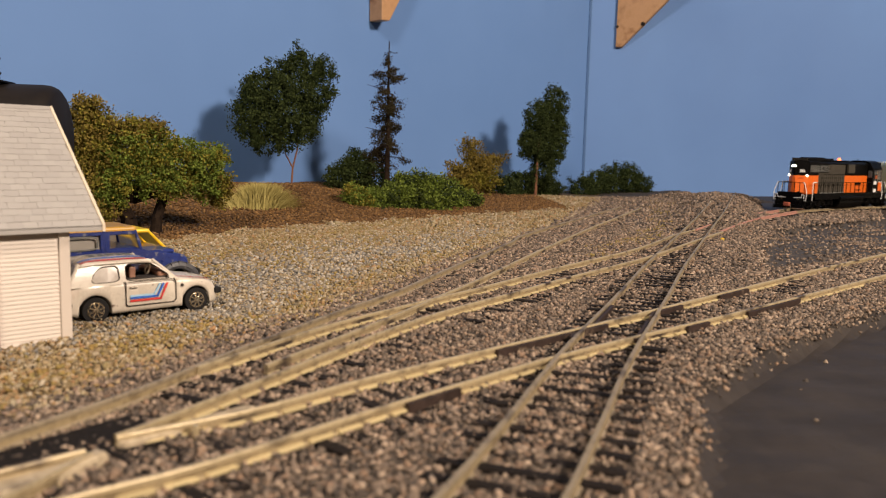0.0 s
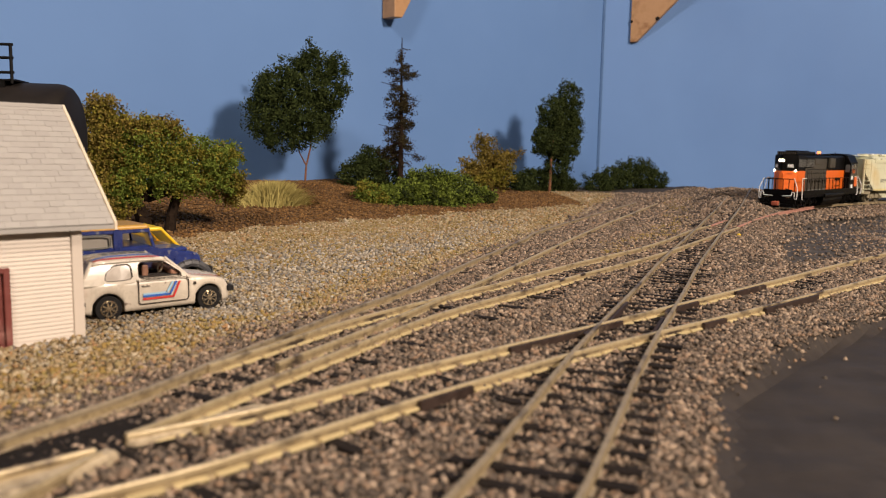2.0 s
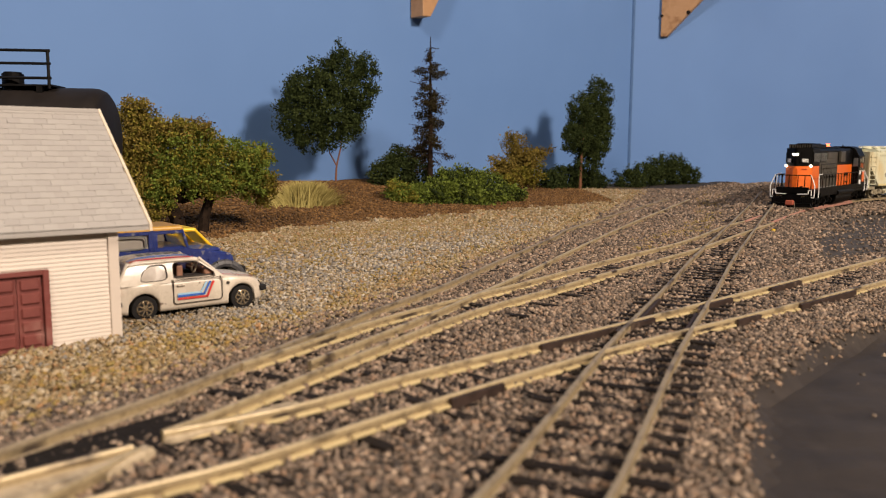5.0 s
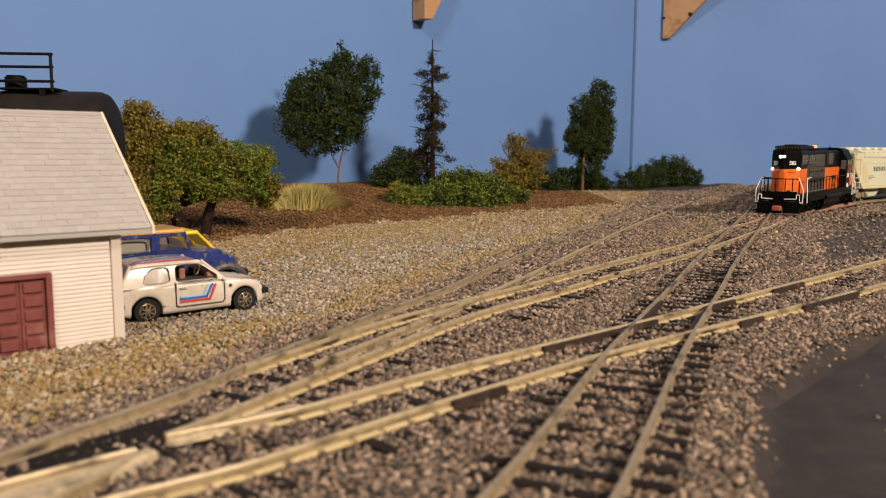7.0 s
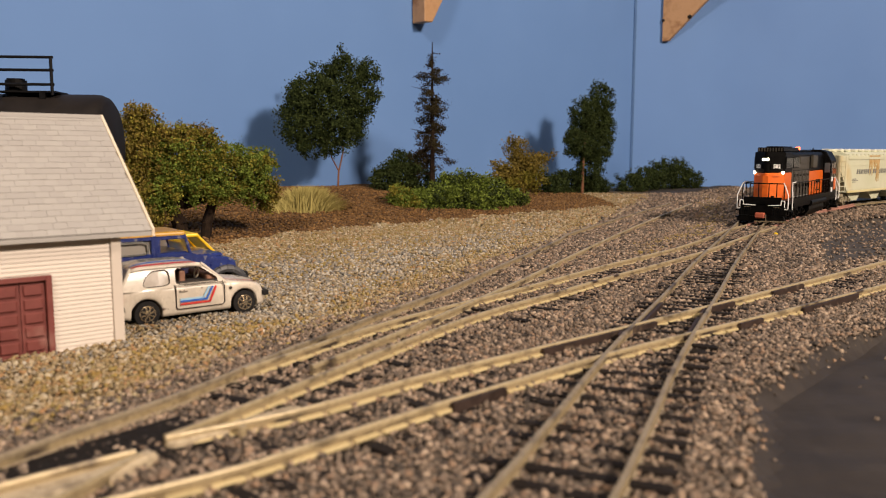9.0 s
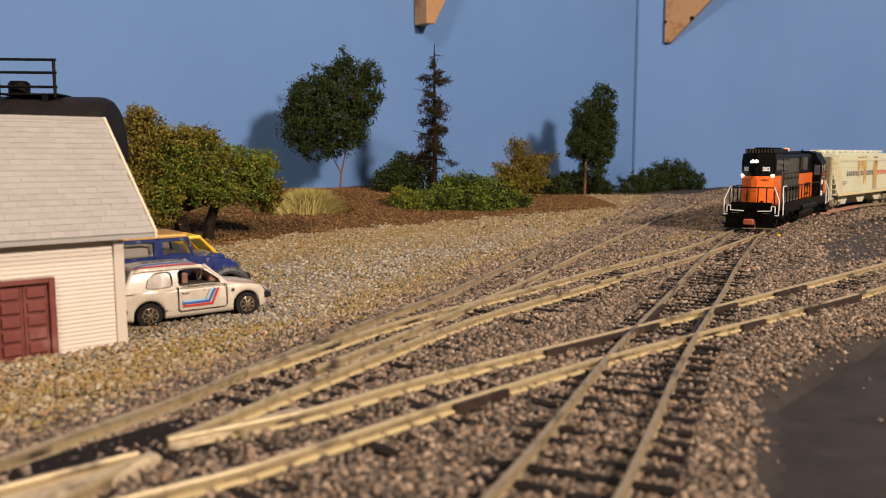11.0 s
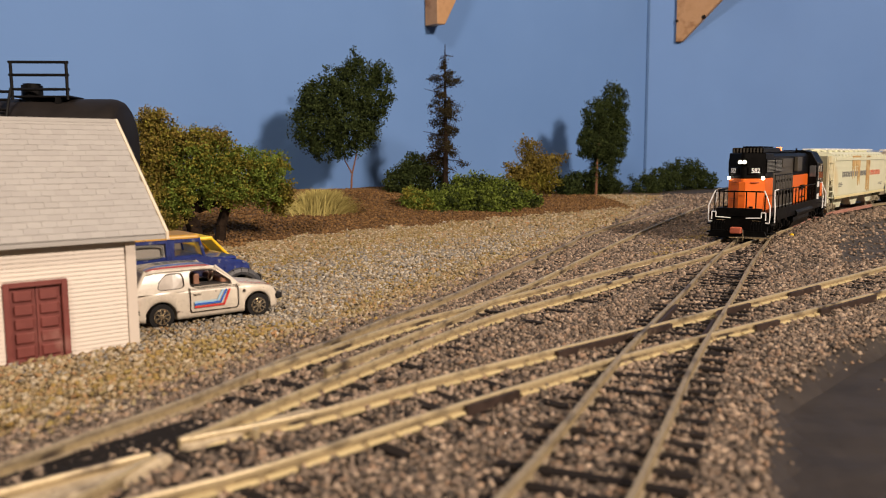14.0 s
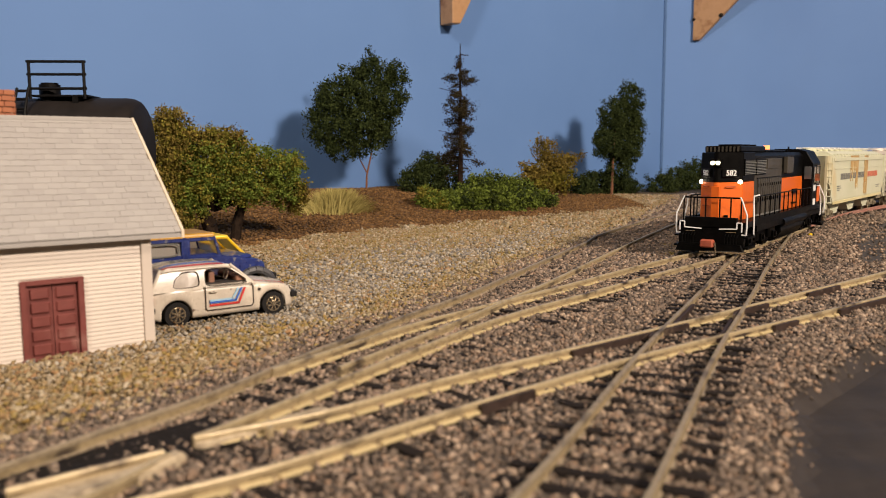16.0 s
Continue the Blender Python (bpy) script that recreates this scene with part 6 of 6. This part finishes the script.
# small amber shrub tree
t = rooted("shrub", .1170, .8610, "amber and olive small shrubby tree on dark twigs", "shrub", "layout shrubs")
part("trunk", limb([(0, 0, 0), (.002, 0, .012), (.004, 0, .030)], .0016, .0010), M["bark"], t)
for k, e in enumerate(((-.020, -.018, .030), (.026, .024, .038), (-.008, -.006, .055), (.012, .010, .034), (.030, .028, .044))):
    part("branch", limb([(.001, 0, .010 + .002 * k), (e[0] * .5, e[1] * .5, e[2] * .7), e], .0009, .0004, 5), M["bark"], t)
foliage("leaves", [(-.020, -.018, .028, .016, .014, .014), (-.008, -.007, .052, .013, .012, .016), (.004, .003, .036, .020, .016, .014), (.026, .024, .042, .012, .010, .007), (.010, .010, .018, .014, .014, .014), (-.010, -.008, .016, .016, .014, .012)],
        10500, .0012, M["leaf_amber"], t, 5, .85)
foliage("leaves", [(-.014, -.012, .018, .020, .018, .014), (.008, .008, .024, .018, .016, .016)], 4500, .0012, M["leaf_olive"], t, 6, .85)

# tall clipped dark tree
t = rooted("tree", .1995, .9360, "tall dark green narrow tree with a ragged top", "tree", "layout trees")
part("trunk", limb([(0, 0, -.001), (.0005, 0, .012), (.001, 0, .050), (.004, .002, .08)], .0018, .0010), M["bark_tan"], t)
foliage("crown", [(.012, .012, .034, .016, .016, .022), (.014, .014, .062, .022, .020, .026), (-.004, -.002, .062, .018, .016, .018), (.020, .018, .092, .018, .018, .028), (.024, .022, .114, .014, .013, .022), (-.002, .0, .092, .016, .016, .022), (-.012, -.010, .064, .013, .013, .014), (.030, .026, .074, .014, .014, .030)],
        42000, .00108, M["leaf_dark"], t, 7)

# big spreading tree at the lot
t = rooted("tree", -.1290, .4600, "broad spreading tree with green and amber foliage", "tree", "layout trees")
part("trunk", limb([(-.0045, -.003, -.002), (-.006, -.003, .010), (-.012, -.004, .024), (-.018, -.006, .036)], .0050, .0026), M["bark"], t)
part("trunk", limb([(.0060, .005, -.002), (.007, .006, .010), (.011, .008, .024), (.014, .010, .034)], .0036, .0020), M["bark"], t)
for e in ((-.026, -.010, .050), (.000, .0, .052), (.026, .020, .036), (-.010, -.012, .040)):
    part("branch", limb([(-.004, -.001, .020), (e[0] * .6, e[1] * .6, e[2] * .75), e], .0018, .0008, 6), M["bark"], t)
green = [(.002, .002, .046, .022, .018, .018), (.018, .014, .040, .020, .016, .017), (.030, .024, .036, .013, .012, .015), (-.008, -.008, .044, .018, .016, .018), (.010, .004, .030, .018, .014, .010), (-.014, -.014, .030, .014, .012, .016), (.034, .027, .046, .011, .010, .008)]
amber = [(-.024, -.020, .052, .014, .012, .020), (-.026, -.022, .030, .012, .012, .018), (-.016, -.012, .060, .012, .010, .012), (.038, .030, .026, .008, .008, .011), (-.020, -.018, .014, .010, .010, .010), (.0, .0, .060, .016, .012, .006), (-.022, -.018, .068, .009, .008, .010)]
foliage("crown", green, 27000, .00080, M["leaf_mid"], t, 8, .6)
foliage("crown", amber, 20000, .00080, M["leaf_amber"], t, 10, .7)
foliage("crown", [(b[0], b[1], b[2], b[3] * .98, b[4] * .98, b[5] * .98) for b in green + amber], 26000, .00080, M["leaf_olive"], t, 12, .7)


def bush(x, y, blobs, n, size, material, label, seed, second=None):
    t = rooted("bush", x, y, label, "bush", "layout bushes")
    part("stem", limb([(0, 0, -.001), (.0005, 0, .006), (.001, .001, .012)], .0012, .0008, 6), M["bark"], t)
    foliage("leaves", blobs, int(n * 2.3), size * .62, material, t, seed, .5)
    if second:
        foliage("leaves", blobs, n, size * .62, second, t, seed + 50, .3)
    return t


bush(-.012, .742, [(-.014, -.012, .012, .014, .014, .016), (.0, .002, .018, .016, .014, .022), (.016, .014, .012, .016, .014, .020)], 5200, .0019, M["leaf_dark"], "dark green dense bush on the brown bank", 21)
bush(.040, .700, [(-.034, -.034, .004, .016, .014, .010), (-.018, -.020, .010, .016, .014, .013), (.000, .000, .016, .022, .018, .017), (.022, .020, .013, .022, .018, .014), (.044, .036, .006, .020, .016, .010), (.010, -.006, .006, .030, .016, .010)], 9500, .0018, M["leaf_mid"], "bright green low spreading bush below the spruce", 22, M["leaf_dark"])
bush(-.012, .650, [(.0, .0, .008, .010, .009, .011), (.006, .005, .004, .012, .010, .008)], 1700, .0016, M["leaf_mid"], "small yellow-green bush tuft on the bank", 23, M["leaf_olive"])
bush(.190, .955, [(-.026, -.024, .008, .018, .016, .014), (-.004, -.004, .012, .020, .016, .017), (.020, .018, .008, .020, .016, .013), (.042, .038, .006, .018, .016, .010)], 5500, .0021, M["leaf_dark"], "dark green bush row before the blue backdrop", 24)
bush(.330, 1.075, [(-.044, -.042, .008, .022, .018, .014), (-.016, -.016, .014, .024, .018, .017), (.016, .018, .022, .026, .020, .020), (.040, .034, .018, .022, .018, .021), (.062, .040, .010, .018, .016, .016)], 8000, .0021, M["leaf_dark"], "rounded dark green bush by the backdrop joint", 25)


def grass_tuft(x, y, w, h, n, seed):
    t = rooted("grass_tuft", x, y, "pale straw-coloured grass tuft on the brown bank", "grass tuft")
    rng = np.random.RandomState(seed)
    bm = bmesh.new()
    for _ in range(n):
        bx, by = rng.normal(0, w * .33), rng.normal(0, w * .16)
        lx, ly = bx * .5 + rng.normal(0, .005), rng.normal(0, .004)
        hh = h * rng.uniform(.45, 1.0) * math.exp(-(bx / w) ** 2 * 1.6)
        p = Vector((bx * .77, bx * .63 + by, ground_z(x + bx * .77, y + bx * .63 + by) - ground_z(x, y) - .0005))
        q = p + Vector((lx * .5, ly * .5, hh * .65))
        r = p + Vector((lx, ly, hh))
        s = Vector((.0003, .0002, 0)) * rng.uniform(.7, 1.4)
        a, b, c, d, e = [bm.verts.new(v) for v in (p - s, p + s, q + s * .8, q - s * .8, r)]
        bm.faces.new((a, b, c, d))
        bm.faces.new((d, c, e))
    part("grass", bm, M["straw"], t)


grass_tuft(-.0785, .588, .030, .021, 2600, 31)
# tiny yellow flag stone by the main track
fl = rooted("yellow_marker", .2185, .468, "tiny yellow ballast marker beside the track", "marker")
part("marker_blob", box(bmesh.new(), -.0011, .0011, -.0011, .0011, 0, .0022, .0006), M["car_yellow"], fl)
motions()
